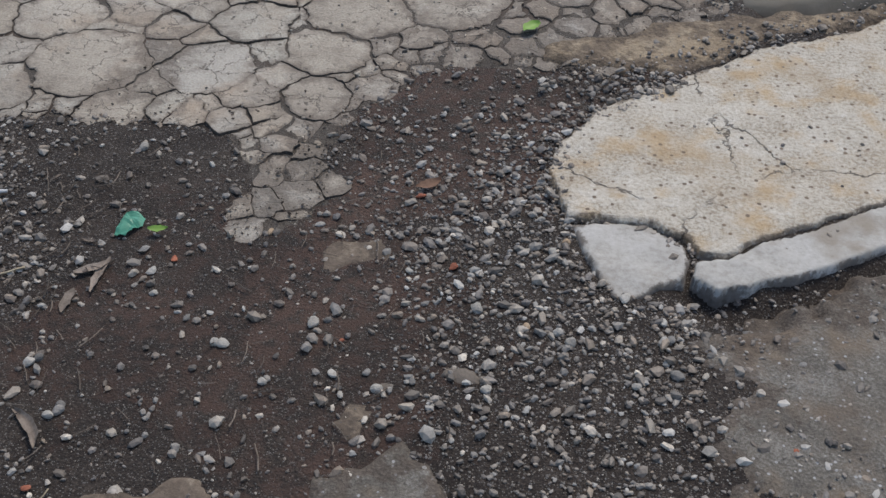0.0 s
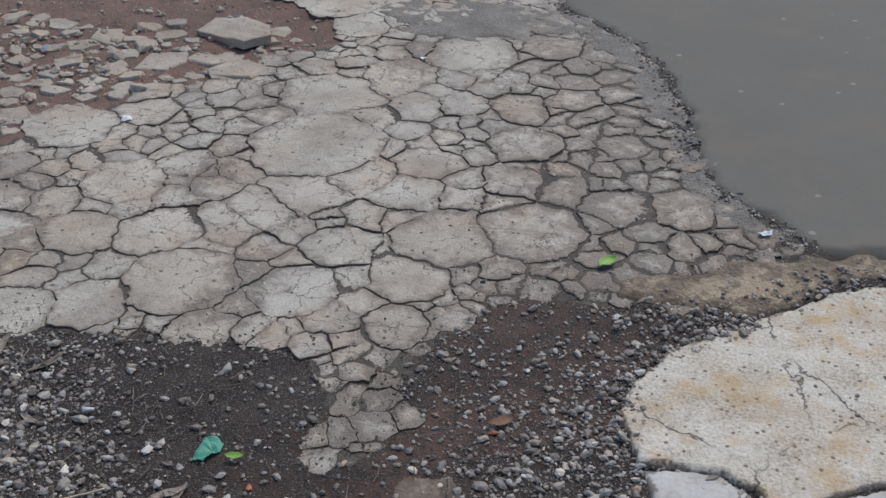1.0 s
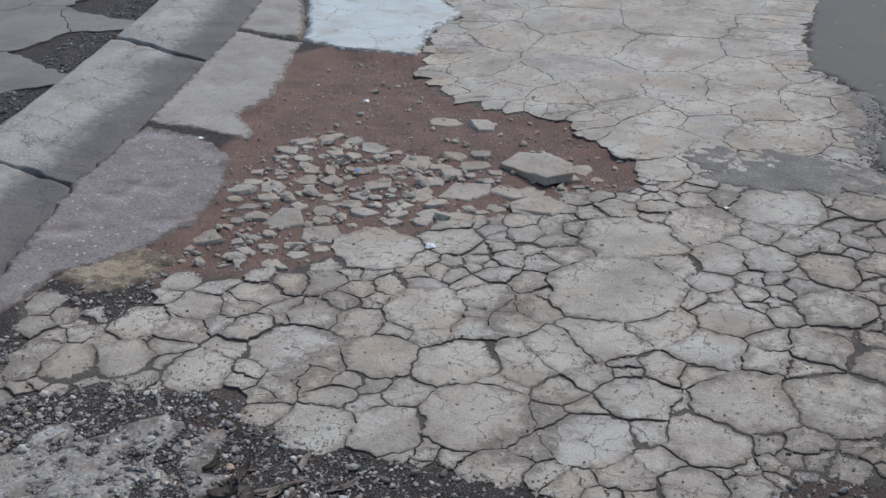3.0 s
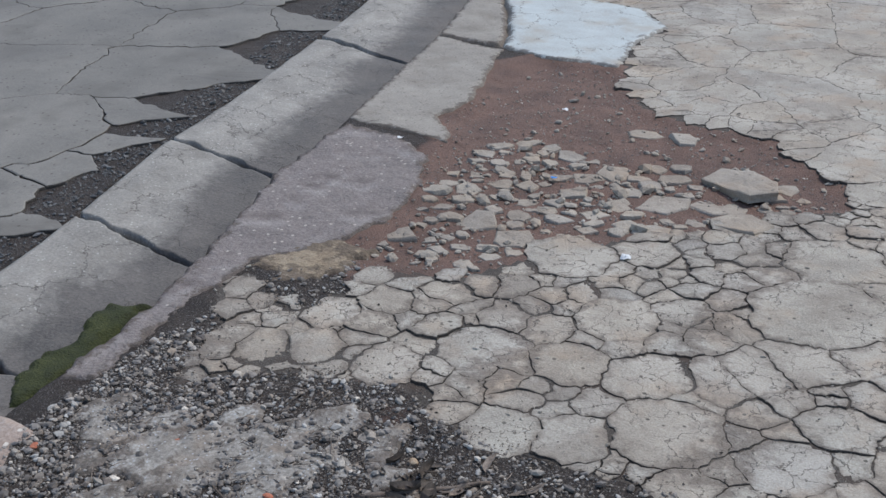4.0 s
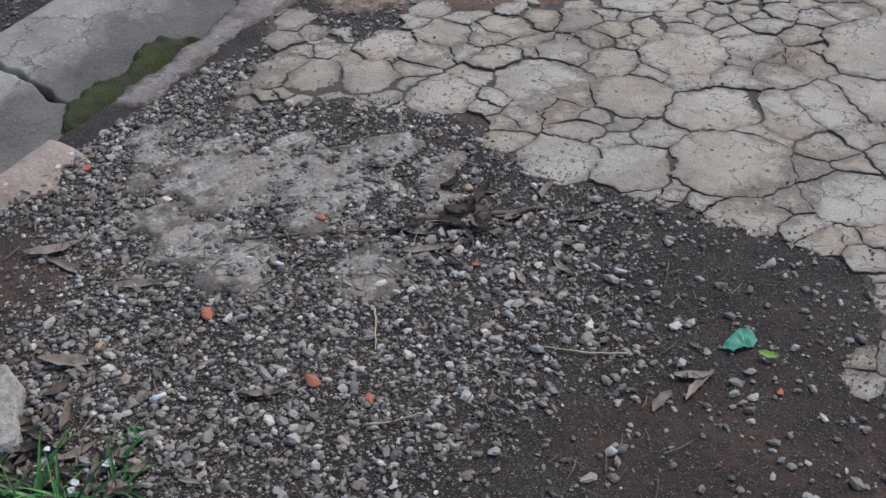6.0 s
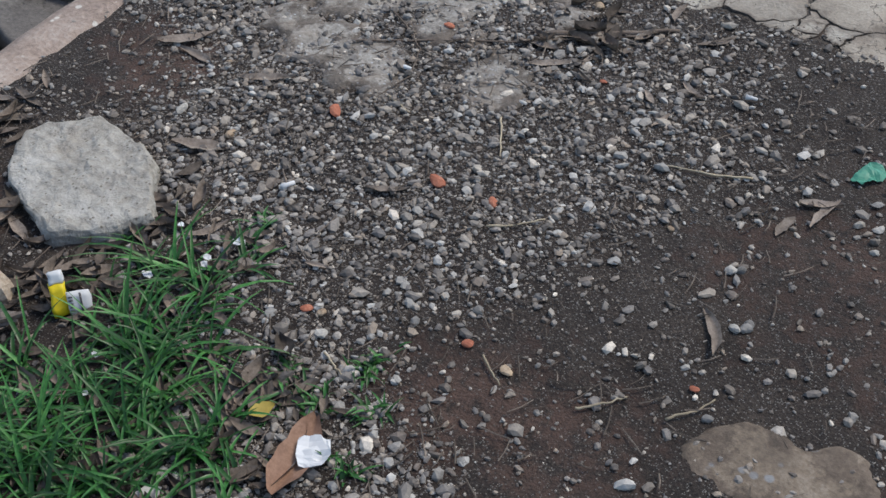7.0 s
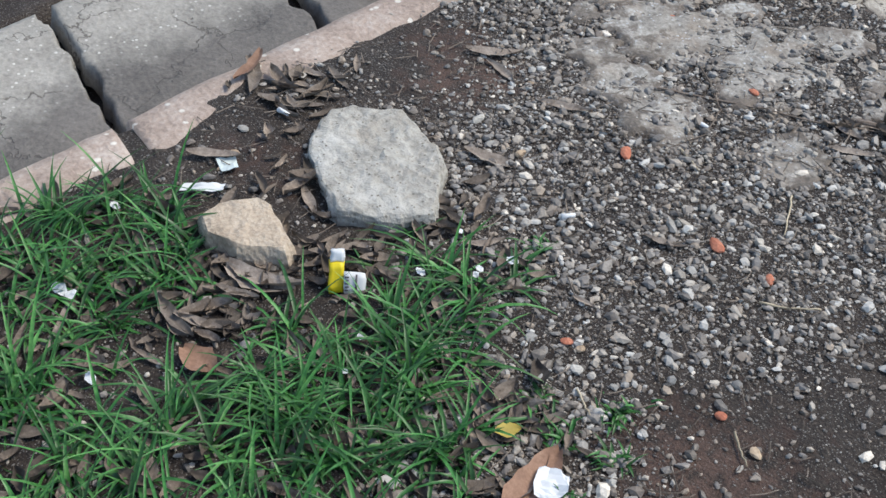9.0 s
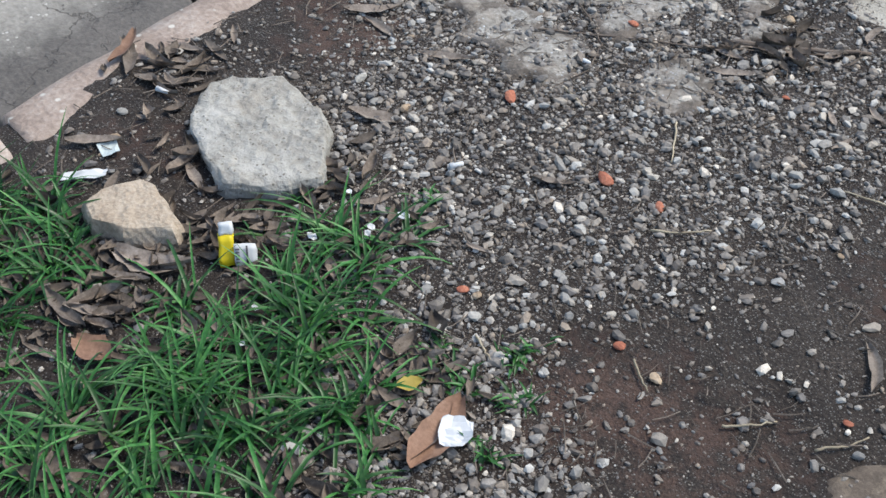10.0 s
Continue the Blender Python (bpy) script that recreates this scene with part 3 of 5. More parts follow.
# ---------------------------------------------------------------- smooth road
road = sheet("road", ROAD_EDGE + [(3.0, 7.5), (3.0, 3.4), (1.9, 2.92), (1.05, 2.46), (0.9, 2.41)], 0.003, M_ROAD, 0.02, 0.010, 0.0008, 0.016, 31, 0.03)
tagged(road, "smooth grey road surface with a crumbled edge", "road", kind="structure")

tagged(sheet("far_pavement", [(0.36, 5.86), (0.97, 5.51), (2.3, 4.75), (2.9, 5.4), (0.9, 6.6)], 0.03, M_APRON, 0.02, 0.010, 0.0015, 0.010, 35, 0.05),
       "pale grey pavement edge across the road", "pavement", kind="structure")

# ---------------------------------------------------------------- gutter, kerb and street beside it
GUTTER_JOINTS = [-1.5, 0.326, 0.338, 0.815, 0.823, 1.45, 2.108, 2.116, 2.728, 2.736, 3.99, 3.998, 5.2, 5.208, 7.6]


def gutter_width(y):
    return np.interp(y, [-1.5, 0.0, 1.4, 1.9, 2.4, 4.0, 7.6], [0.42, 0.42, 0.50, 0.52, 0.52, 0.52, 0.50])


def gutter_segment(y0, y1, skew, seed):
    """One cast length of the shallow channel: lowest beside the kerb, rising to the street."""
    rng = np.random.RandomState(seed)
    lie = [0, 0.003, 0.008, 0.016]
    along = lie + list(np.linspace(0.03, y1 - y0 - 0.03, max(4, int((y1 - y0) / 0.03)))) + [y1 - y0 - v for v in lie[::-1]]
    rows, cols = len(along) - 1, 40
    V, wet = [], []
    for i in range(rows + 1):
        s = along[i] / (y1 - y0)
        for j in range(cols + 1):
            u = j / cols
            y = y0 + (y1 - y0) * s + skew * u * 0.45
            end = min(s, 1 - s) * (y1 - y0)
            y += (0.010 * float(rough_field(u * 0.5, 0.1, 30, int(100 * (y0 if s < 0.5 else y1)) % 97)) + 0.006 * float(rough_field(u * 0.5, 0.1, 130, 7))) * max(0, 1 - end / 0.12)
            x = kerb_x(y) - 0.006 - u * gutter_width(y)
            z = -0.052 + 0.048 * min(1, u * 1.25) ** 1.1 + 0.002 * float(rough_field(x, y, 20, seed + 4))
            side = min(u, 1 - u) * 0.45
            z -= 0.05 * max(0, 1 - min(end / 0.006, side / 0.009))
            V.append((x, y, z))
            wet.append(1.25 - 2.4 * abs(u - 0.12) - 0.5 * max(0, u - 0.3) + 0.2 * float(rough_field(x, y, 9, 5)) + 0.4 * float(smooth(y, 1.05, 1.2) * smooth(1.86 - y, 0.0, 0.05)))
    i = np.arange((rows + 1) * (cols + 1)).reshape(rows + 1, cols + 1)
    F = np.stack([i[:-1, :-1], i[1:, :-1], i[1:, 1:], i[:-1, 1:]], -1).reshape(-1, 4)
    return link_mesh("gutter_segment", np.array(V), F, M_GUTTER, gutter, "", True, {"wet": np.clip(np.array(wet), 0, 1)})


gutter = thing("gutter", "shallow concrete street gutter with damp dark bottom and open joints", "gutter", kind="structure")
for k in range(len(GUTTER_JOINTS) - 1):
    y0, y1 = GUTTER_JOINTS[k], GUTTER_JOINTS[k + 1]
    if y1 - y0 > 0.1:
        gutter_segment(y0 + 0.002, y1 - 0.002, 0.10 if y0 > 3.5 else (0.03 if y0 > 0.5 else -0.01), 40 + k)

moss = sheet("moss_patch", [(-2.01, 1.88), (-2.09, 1.83), (-2.03, 1.62), (-1.99, 1.44), (-1.92, 1.34), (-1.90, 1.45), (-1.93, 1.58), (-1.97, 1.74)], -0.030, M_MOSS, 0.01, 0.02, 0.006, 0.02, 51, 0.03)
tagged(moss, "dark green moss growing in the damp gutter", "moss", kind="stuff")

STREET = [(-1.97, -0.5), (-2.10, 0.3), (-2.27, 0.8), (-2.43, 1.3), (-2.60, 1.70), (-2.70, 1.95), (-2.77, 2.16), (-2.81, 2.45), (-3.07, 2.90), (-3.21, 3.30), (-3.30, 3.72), (-3.52, 4.46), (-4.45, 7.6),
          (-5.5, 7.6), (-5.5, -0.5)]
rng = np.random.RandomState(11)
street = thing("street", "old cracked grey street surface beside the gutter", "street", kind="structure")
street_seeds = fill_seeds(STREET, [(-3.35, 2.55, 0.28), (-3.45, 3.35, 0.3), (-4.1, 3.0, 0.3), (-3.75, 3.95, 0.26), (-4.4, 3.7, 0.3), (-2.95, 2.05, 0.14),
                                   (-3.0, 2.62, 0.07), (-3.15, 2.86, 0.08), (-3.1, 3.12, 0.09)],
                          lambda x, y: 0.34 if x < -3.3 else 0.13, rng, 2600, (0.04, 0.10), border=0.08)
street_cells = cells(street_seeds, 0.9)[0]
lay_slabs(street, "street_slab", [q for q in street_cells], M_ASPHALT, M_ASPHALT, lambda x, y: np.where(x < -3.25, 0.0015, 0.0035), lambda x, y: -0.010, 0.05, rng, 90, (-3.2, 2.8),
          lambda x, y: depth_in(STREET, x, y) > -0.02 and x < kerb_x(y) - gutter_width(y) - (0.03 if y < 1.4 else 0.08), "", 0.014, 0.002, 0.001, 0.03)

kerb = thing("kerb", "low worn pinkish concrete kerb beside the gutter", "kerb", kind="structure")
KERB_JOINTS = [-1.2, -0.35, 0.32, 1.30]
for k in range(3):
    y0, y1 = KERB_JOINTS[k] + 0.002, KERB_JOINTS[k + 1] - 0.002
    rows = int((y1 - y0) / 0.015)
    V = []
    PROFILE = [(0.0, -0.08), (0.0, -0.03), (0.003, -0.010), (0.012, 0.004), (0.04, 0.008), (0.075, 0.008), (0.105, 0.004), (0.128, -0.008), (0.14, -0.05)]
    for i in range(rows + 1):
        y = y0 + (y1 - y0) * i / rows
        end = min(y - y0, y1 - y)
        wide = 1.0 + (0.35 if y > 1.05 else 0.0) * min(1, (y - 1.05) / 0.1) + 0.16 * float(rough_field(y, 0.3, 16, 60 + k))
        for u, z in PROFILE:
            x = float(kerb_x(y)) + u * wide + 0.004 * float(rough_field(u * 5, y, 45, 66 + k))
            V.append((x, y, z + 0.003 * float(rough_field(u * 3, y, 30, 70 + k)) - 0.05 * max(0, 1 - end / 0.010)))
    c = len(PROFILE)
    i = np.arange((rows + 1) * c).reshape(rows + 1, c)
    F = np.stack([i[:-1, :-1], i[:-1, 1:], i[1:, 1:], i[1:, :-1]], -1).reshape(-1, 4)
    link_mesh("kerb_stone", np.array(V), F, M_KERB, kerb, "", True)

# ---------------------------------------------------------------- aprons, ramp and concrete remains
tagged(sheet("apron", [(-2.37, 3.165), (-2.10, 3.14), (-1.92, 3.03), (-1.80, 2.82), (-1.73, 2.57), (-1.77, 2.31), (-1.88, 2.15), (-1.86, 1.9), (-1.82, 1.7), (-1.77, 1.50),
                       (-1.86, 1.45), (-1.945, 1.83), (-2.045, 2.12), (-2.265, 2.68)], 0.006, M_PINK, 0.012, 0.012, 0.003, 0.010, 81, 0.05),
       "rough mauve concrete strip beside the gutter", "concrete slab", kind="structure")
tagged(sheet("apron", [(-2.395, 3.20), (-1.95, 3.18), (-1.97, 3.25), (-2.12, 3.39), (-2.11, 3.59), (-2.28, 4.02), (-2.36, 4.22), (-2.73, 4.27)], 0.006, M_APRON, 0.012, 0.010, 0.002, 0.006, 85, 0.05),
       "grey concrete slab with a broken edge beside the gutter", "concrete slab", kind="structure")
tagged(sheet("apron", [(-2.745, 4.30), (-2.39, 4.26), (-2.53, 4.54), (-2.88, 5.07), (-3.0, 5.3), (-3.9, 7.5), (-3.1, 5.25)], 0.006, M_APRON, 0.015, 0.010, 0.002, 0.006, 88, 0.05),
       "grey concrete slab beside the gutter", "concrete slab", kind="structure")
tagged(sheet("pale_patch", [(-2.52, 4.53), (-2.375, 4.25), (-2.2, 4.21), (-1.82, 4.22), (-1.92, 4.58), (-1.89, 4.86), (-2.14, 5.10), (-2.6, 5.22), (-2.86, 5.06)], 0.008, M_WHITE,
             0.015, 0.015, 0.0015, 0.012, 91, 0.04), "smooth concrete repair patch with the sky's pale reflection in its colour", "concrete patch", kind="structure")

ramp = thing("concrete_ramp", "whitish lime-washed concrete ramp with yellow stains and a broken lip", "ramp", kind="structure")
sheet("ramp_top", RAMP, 0.008, M_RAMP, 0.008, 0.005, 0.002, 0.007, 95, 0.06, parent=ramp, fringe=0.02)
sheet("ramp_lip", [(0.611, 1.519), (0.667, 1.527), (0.725, 1.578), (0.823, 1.627), (0.945, 1.705), (2.1, 2.341), (2.2, 2.22), (0.931, 1.586), (0.815, 1.515), (0.721, 1.475), (0.647, 1.442), (0.608, 1.472)],
      0.007, M_LIP, 0.006, 0.005, 0.0015, 0.003, 98, 0.07, parent=ramp, fringe=0.008, label="smooth pale lip of the ramp")
sheet("ramp_lip", [(0.398, 1.594), (0.444, 1.599), (0.54, 1.603), (0.599, 1.556), (0.605, 1.514), (0.592, 1.467), (0.54, 1.418), (0.486, 1.398), (0.455, 1.448)], 0.004, M_LIP, 0.006, 0.008, 0.003, 0.004, 99, 0.05,
      parent=ramp, fringe=0.02, label="broken corner of the ramp's lip")

for k, (poly, top, mat, words) in enumerate((
        ([(0.93, 1.53), (0.85, 1.46), (0.70, 1.36), (0.60, 1.34), (0.66, 1.23), (0.62, 1.12), (0.63, 1.0), (0.6, 0.7), (2.0, 0.7), (2.0, 1.9)], 0.004, M_AGG, "worn concrete with exposed stones and dirt"),
        ([(-1.74, 1.36), (-1.69, 1.47), (-1.58, 1.51), (-1.47, 1.50), (-1.40, 1.58), (-1.28, 1.64), (-1.20, 1.72), (-1.06, 1.70), (-1.01, 1.60), (-1.00, 1.45), (-1.14, 1.33), (-1.36, 1.25), (-1.52, 1.28), (-1.62, 1.30)],
         0.0045, M_PALEAGG, "bluish worn concrete remains with exposed stones"),
        ([(-1.46, 1.18), (-1.36, 1.27), (-1.22, 1.31), (-1.12, 1.28), (-1.12, 1.15), (-1.30, 1.08)], 0.002, M_PALEAGG, "worn concrete remains among gravel"),
        ([(-1.10, 1.40), (-0.98, 1.42), (-0.88, 1.26), (-1.0, 1.18)], 0.002, M_PALEAGG, "worn concrete remains among gravel"),
        ([(-1.90, 2.10), (-1.74, 2.10), (-1.63, 2.22), (-1.66, 2.36), (-1.76, 2.36), (-1.86, 2.24)], 0.004, M_SAND, "pale silt and concrete crust beside the mauve strip"),
        ([(-0.02, 1.50), (0.09, 1.50), (0.12, 1.43), (0.03, 1.41)], 0.003, M_TANREM, "tan concrete remains in the soil"),
        ([(0.14, 1.19), (0.18, 1.225), (0.27, 1.235), (0.29, 1.20), (0.16, 1.17)], 0.003, M_APRON, "grey concrete remains in the soil"),
        ([(0.08, 1.09), (0.11, 1.15), (0.15, 1.13), (0.13, 1.07)], 0.003, M_TANREM, "tan concrete remains in the soil"),
        ([(0.08, 1.0), (0.14, 1.05), (0.19, 1.06), (0.29, 1.02), (0.28, 0.9), (0.1, 0.9)], 0.004, M_AGG, "pale concrete remains in the soil"),
        ([(-0.27, 0.86), (-0.22, 0.93), (-0.13, 0.97), (-0.05, 0.96), (0.0, 0.90), (-0.05, 0.80), (-0.2, 0.8)], 0.006, M_TANREM, "tan worn concrete lump sunk in the soil"),
        ([(0.46, 2.10), (0.30, 2.08), (0.33, 2.16), (0.55, 2.26), (0.75, 2.34), (0.92, 2.38), (1.05, 2.43), (1.06, 2.38), (0.80, 2.23), (0.60, 2.09)], 0.006, M_SAND, "sandy yellow crust beside the ramp"))):
    tagged(sheet("concrete_remains", poly, top, mat, 0.010, 0.03, 0.004 if mat is M_AGG else 0.006 if mat is M_PALEAGG else 0.002, 0.045 if mat is M_PALEAGG else 0.022, 110 + 5 * k, 0.035, fringe=0.12), words, "concrete", kind="structure")

tagged(sheet("dark_patch", [(-0.565, 3.598), (-0.508, 3.671), (-0.155, 3.735), (0.124, 3.571), (0.19, 3.486), (-0.024, 3.43), (-0.267, 3.40), (-0.458, 3.47)], 0.0022, M_DARKPATCH, 0.008, 0.02, 0.0022, 0.05, 171, 0.015),
       "dark damp worn asphalt patch in the pavement", "asphalt patch", kind="structure")
for k, poly in enumerate(([(0.44, 2.92), (0.36, 3.26), (0.22, 3.49), (0.02, 3.72), (-0.05, 3.70), (0.12, 3.46), (0.27, 3.26), (0.36, 2.95)],
                          [(0.02, 3.76), (0.0, 4.13), (-0.09, 4.39), (-0.17, 4.36), (-0.10, 4.12), (-0.06, 3.76)],
                          [(0.70, 2.45), (0.57, 2.53), (0.49, 2.72), (0.45, 2.9), (0.38, 2.9), (0.42, 2.66), (0.52, 2.46), (0.62, 2.38)])):
    tagged(sheet("dark_crust", poly, 0.0012, M_DARKPATCH, 0.008, 0.015, 0.0026, 0.035, 180 + 4 * k, 0.015), "dark broken asphalt crust along the edge of the road", "asphalt crust", kind="structure")

# ---------------------------------------------------------------- cracked pavement
MID_SLABS = [(-0.08, 2.25, .11), (-0.12, 2.09, .09), (-0.49, 2.64, .17), (-0.19, 2.60, .08), (0.04, 2.74, .09), (0.11, 2.32, .12), (-0.90, 2.12, .09), (-1.12, 2.08, .10),
             (-0.44, 2.39, .09), (-0.30, 2.18, .08), (-0.60, 1.98, .12), (-0.35, 1.99, .09), (-0.90, 2.36, .10), (-1.02, 2.25, .06), (0.30, 2.48, .08), (0.29, 2.78, .06),
             (-0.34, 2.51, .08), (-0.20, 2.44, .07), (-0.58, 2.22, .07), (0.44, 2.50, .08), (-0.78, 2.48, .06), (0.03, 2.55, .06), (-0.72, 2.17, .09), (-0.88, 1.82, .07),
             (-0.75, 1.86, .08), (-0.49, 1.82, .06), (-0.25, 1.90, .05), (-0.10, 1.92, .06), (0.0, 1.96, .05), (-1.26, 1.89, .08)]
FAR_SLABS = [(-0.71, 3.64, .14), (-0.59, 3.45, .09), (-0.30, 3.85, .13), (-0.38, 3.09, .10), (-0.20, 3.31, .13), (0.02, 3.39, .08), (0.19, 3.38, .07), (-0.17, 2.94, .07),
             (-0.27, 2.91, .07), (-0.01, 2.96, .08), (0.12, 3.03, .06), (-1.0, 2.74, .08), (-0.55, 2.94, .13), (-1.16, 2.62, .12), (-1.41, 2.04, .05), (-1.34, 2.21, .06),
             (-1.55, 1.81, .07), (-1.45, 1.89, .07), (-1.15, 1.80, .07), (-1.52, 2.03, .08), (-1.14, 2.22, .06), (-1.44, 2.15, .06), (-1.33, 2.26, .06), (-1.81, 2.02, .05),
             (-1.76, 1.92, .05), (-1.40, 1.96, .04), (-1.25, 2.12, .05), (-0.52, 2.30, .07)]
rng = np.random.RandomState(5)


def pave_spacing(x, y):
    if y < 1.76 and x > -0.4:
        return 0.042
    if x < -1.45 and y < 2.3:
        return 0.06
    return 0.066 if y < 3.5 else 0.14 if y < 4.2 else 0.30


pave_seeds = fill_seeds(PAVEMENT, MID_SLABS + FAR_SLABS, pave_spacing, rng, 15000, (0.008, 0.04), border=0.05)
pavement = thing("pavement", "old light-grey pavement broken into many irregular cracked slabs", "pavement", kind="structure")


def crack_width(x, y):
    """Half the width of an ordinary crack: fine in most places, open where the pavement has spread towards the road."""
    open_ = smooth(rough_field(x, y, 8, 17), 0.0, 1.2) * smooth(rough_field(x, y, 30, 18), -0.9, 0.6)
    w = np.where(y > 3.55, 0.0002, 0.0012) + 0.0046 * open_ * np.where(y > 3.7, 0.2, 1.0)
    w = w + 0.0036 * smooth(x - np.interp(y, [2.3, 3.5, 4.5], [-0.15, -0.2, -0.6]), 0.0, 0.5) * np.where(y > 3.7, 0.5, 1.0)
    return w * np.clip(1 + 0.6 * rough_field(x, y, 90, 19), 0.15, 3) * (1 - 0.82 * smooth(y, 3.75, 4.1))


for q in cells(pave_seeds, 0.4)[0]:
    # chips where several cracks meet
    for x, y in (q or []):
        if y < 3.6 and rng.uniform() < 0.20 and all((x - a) ** 2 + (y - b) ** 2 > 0.0009 for a, b, c in pave_seeds[-60:]):
            pave_seeds.append((x, y, rng.uniform(0.004, 0.022)))
pave_cells, pave_beside = cells(pave_seeds, 0.4)
# wide cracks part blocks of several slabs; within a block most cracks are hairlines
block_rng = np.random.RandomState(8)
blocks = np.stack([block_rng.uniform(-3, 1, 130), block_rng.uniform(1.3, 6, 130)], 1)
block_of = [int(np.argmin(np.hypot(blocks[:, 0] - x, blocks[:, 1] - y))) for x, y, r in pave_seeds]


def crack_kind(a, b):
    if b < 0:
        return 1.0
    pick = random.Random(min(a, b) * 7919 + max(a, b)).random()
    spread = float(smooth(pave_seeds[a][0] - np.interp(pave_seeds[a][1], [2.3, 3.5, 4.5], [-0.35, -0.4, -0.8]), 0.0, 0.4))
    if block_of[a] != block_of[b]:
        return 0.7 + 1.1 * pick * pick
    fine = 0.10 if pick < 0.28 else 0.22 + 0.75 * (pick - 0.28)
    return fine + (0.95 - fine) * spread * (0.4 + 0.6 * pick)


pave_widths = [[crack_kind(k, m) for m in row] if row else None for k, row in enumerate(pave_beside)]
# ---------------------------------------------------------------- loose pieces in the pit
LOOSE = [(-1.42, 3.61, .06), (-1.27, 3.62, .06), (-1.43, 3.91, .06), (-1.10, 3.09, .08), (-1.35, 3.25, .06), (-1.22, 3.01, .07), (-1.52, 2.70, .07), (-1.44, 2.80, .04),
         (-1.68, 2.90, .05), (-1.36, 2.65, .07), (-1.66, 2.51, .05), (-1.60, 2.69, .04), (-1.05, 2.87, .06), (-1.54, 3.30, .05), (-1.59, 3.11, .04), (-1.39, 2.94, .04),
         (-0.86, 3.05, .08), (-1.38, 3.03, .05), (-1.40, 3.17, .05), (-1.53, 3.01, .04), (-1.61, 2.99, .04), (-1.25, 2.92, .04), (-1.23, 3.12, .04), (-1.71, 3.13, .04),
         (-1.16, 3.28, .05), (-1.80, 3.18, .04), (-1.47, 2.90, .035), (-1.33, 2.83, .04), (-1.15, 2.97, .035), (-0.96, 3.17, .085)]


def lump(name, outline, height, mat, rng, n=20, rough=0.004, crown=0.0, flare=1.04, label="", category="", group="", grain=30.0, smooth_it=False):
    """A broken lump over an outline (x, y): worn shoulder, uneven top. Its origin lies at its base, at the outline's middle."""
    O = np.array(outline)
    c = O.mean(0)
    O = O - c
    side = np.hypot(*(np.roll(O, -1, 0) - O).T)
    at = np.concatenate([[0], np.cumsum(side)])
    s = np.concatenate([np.linspace(a, b, max(2, round(n * (b - a) / at[-1])), endpoint=False) for a, b in zip(at, at[1:])])
    n = len(s)
    loop = np.concatenate([O, O[:1]])
    ring = np.stack([np.interp(s, at, loop[:, 0]), np.interp(s, at, loop[:, 1])], 1)
    shift = rng.uniform(-50, 50)
    levels = [(flare, -0.25), (flare, 0.2), (1.0 + (flare - 1) * 0.5, 0.6), (0.985, 0.86), (0.945, 0.97), (0.80, 1.0), (0.60, 1.0), (0.38, 1.0), (0.18, 1.0)]
    V = []
    for f, h in levels:
        for x, y in ring * f:
            p = Vector((x, y, h * height)) * grain + Vector((shift, 0, 0))
            e = noise.noise_vector(p) * rough + noise.noise_vector(p * 2.7) * rough * 0.5
            V.append((x + e.x, y + e.y, h * height + crown * (1 - f) * height + e.z * 0.8))
    V.append((0, 0, height * (1 + crown)))
    F = []
    for k in range(len(levels) - 1):
        F += [(k * n + i, k * n + (i + 1) % n, (k + 1) * n + (i + 1) % n, (k + 1) * n + i) for i in range(n)]
    k = len(levels) - 1
    F += [(k * n + i, k * n + (i + 1) % n, (k + 1) * n) for i in range(n)]
    ob = link_mesh(name, V, F, mat, smooth_it=smooth_it)
    ob.location = (c[0], c[1], 0)
    return tagged(ob, label, category, group)


def odd_outline(r, rng, corners=6, squash=0.8):
    a0 = rng.uniform(0, 6.28)
    pts = []
    for k in range(corners):
        a = a0 + 6.283 * (k + rng.uniform(-0.28, 0.28)) / corners
        q = r * rng.uniform(0.8, 1.25)
        pts.append((q * math.cos(a), q * math.sin(a) * squash))
    return pts


rng = np.random.RandomState(23)
for k in range(900):
    # smaller pieces between the large ones
    x, y, r = rng.uniform(-1.80, -0.75), rng.uniform(2.42, 3.40), rng.uniform(0.016, 0.042)
    if depth_in(PIT, x, y) > 0.01 and all(math.hypot(x - a, y - b) > 0.9 * (r + c) for a, b, c in LOOSE) and len(LOOSE) < 125 and rng.uniform() < np.interp(y, [2.4, 3.0, 3.4], [0.9, 0.7, 0.1]):
        LOOSE.append((x, y, r))
for x, y, r in LOOSE:
    ob = lump("pavement_fragment", odd_outline(r * 1.08, rng, rng.randint(4, 8), rng.uniform(0.65, 0.95)), rng.uniform(0.009, 0.017), M_PITSLAB, rng, 16, 0.004, rng.uniform(0, 0.12), 1.06,
              "loose grey-tan piece of broken pavement lying in reddish soil", "broken slab", "loose pavement pieces")
    ob.location, ob.rotation_euler = (x, y, float(ground_z(x, y)) - 0.007), (rng.uniform(-.10, .10), rng.uniform(-.10, .10), rng.uniform(-.7, .7))
raised = lump("pavement_fragment", [(-1.085, 3.30), (-1.07, 3.43), (-0.964, 3.45), (-0.86, 3.37), (-0.826, 3.28), (-0.893, 3.205)], 0.024, M_PITSLAB, rng, 34, 0.005, 0.05, 0.96,
              "large grey pavement piece lifted and tilted over reddish soil", "broken slab", "loose pavement pieces")
raised.location.z, raised.rotation_euler = -0.016, (radians(-4), radians(-3), 0)

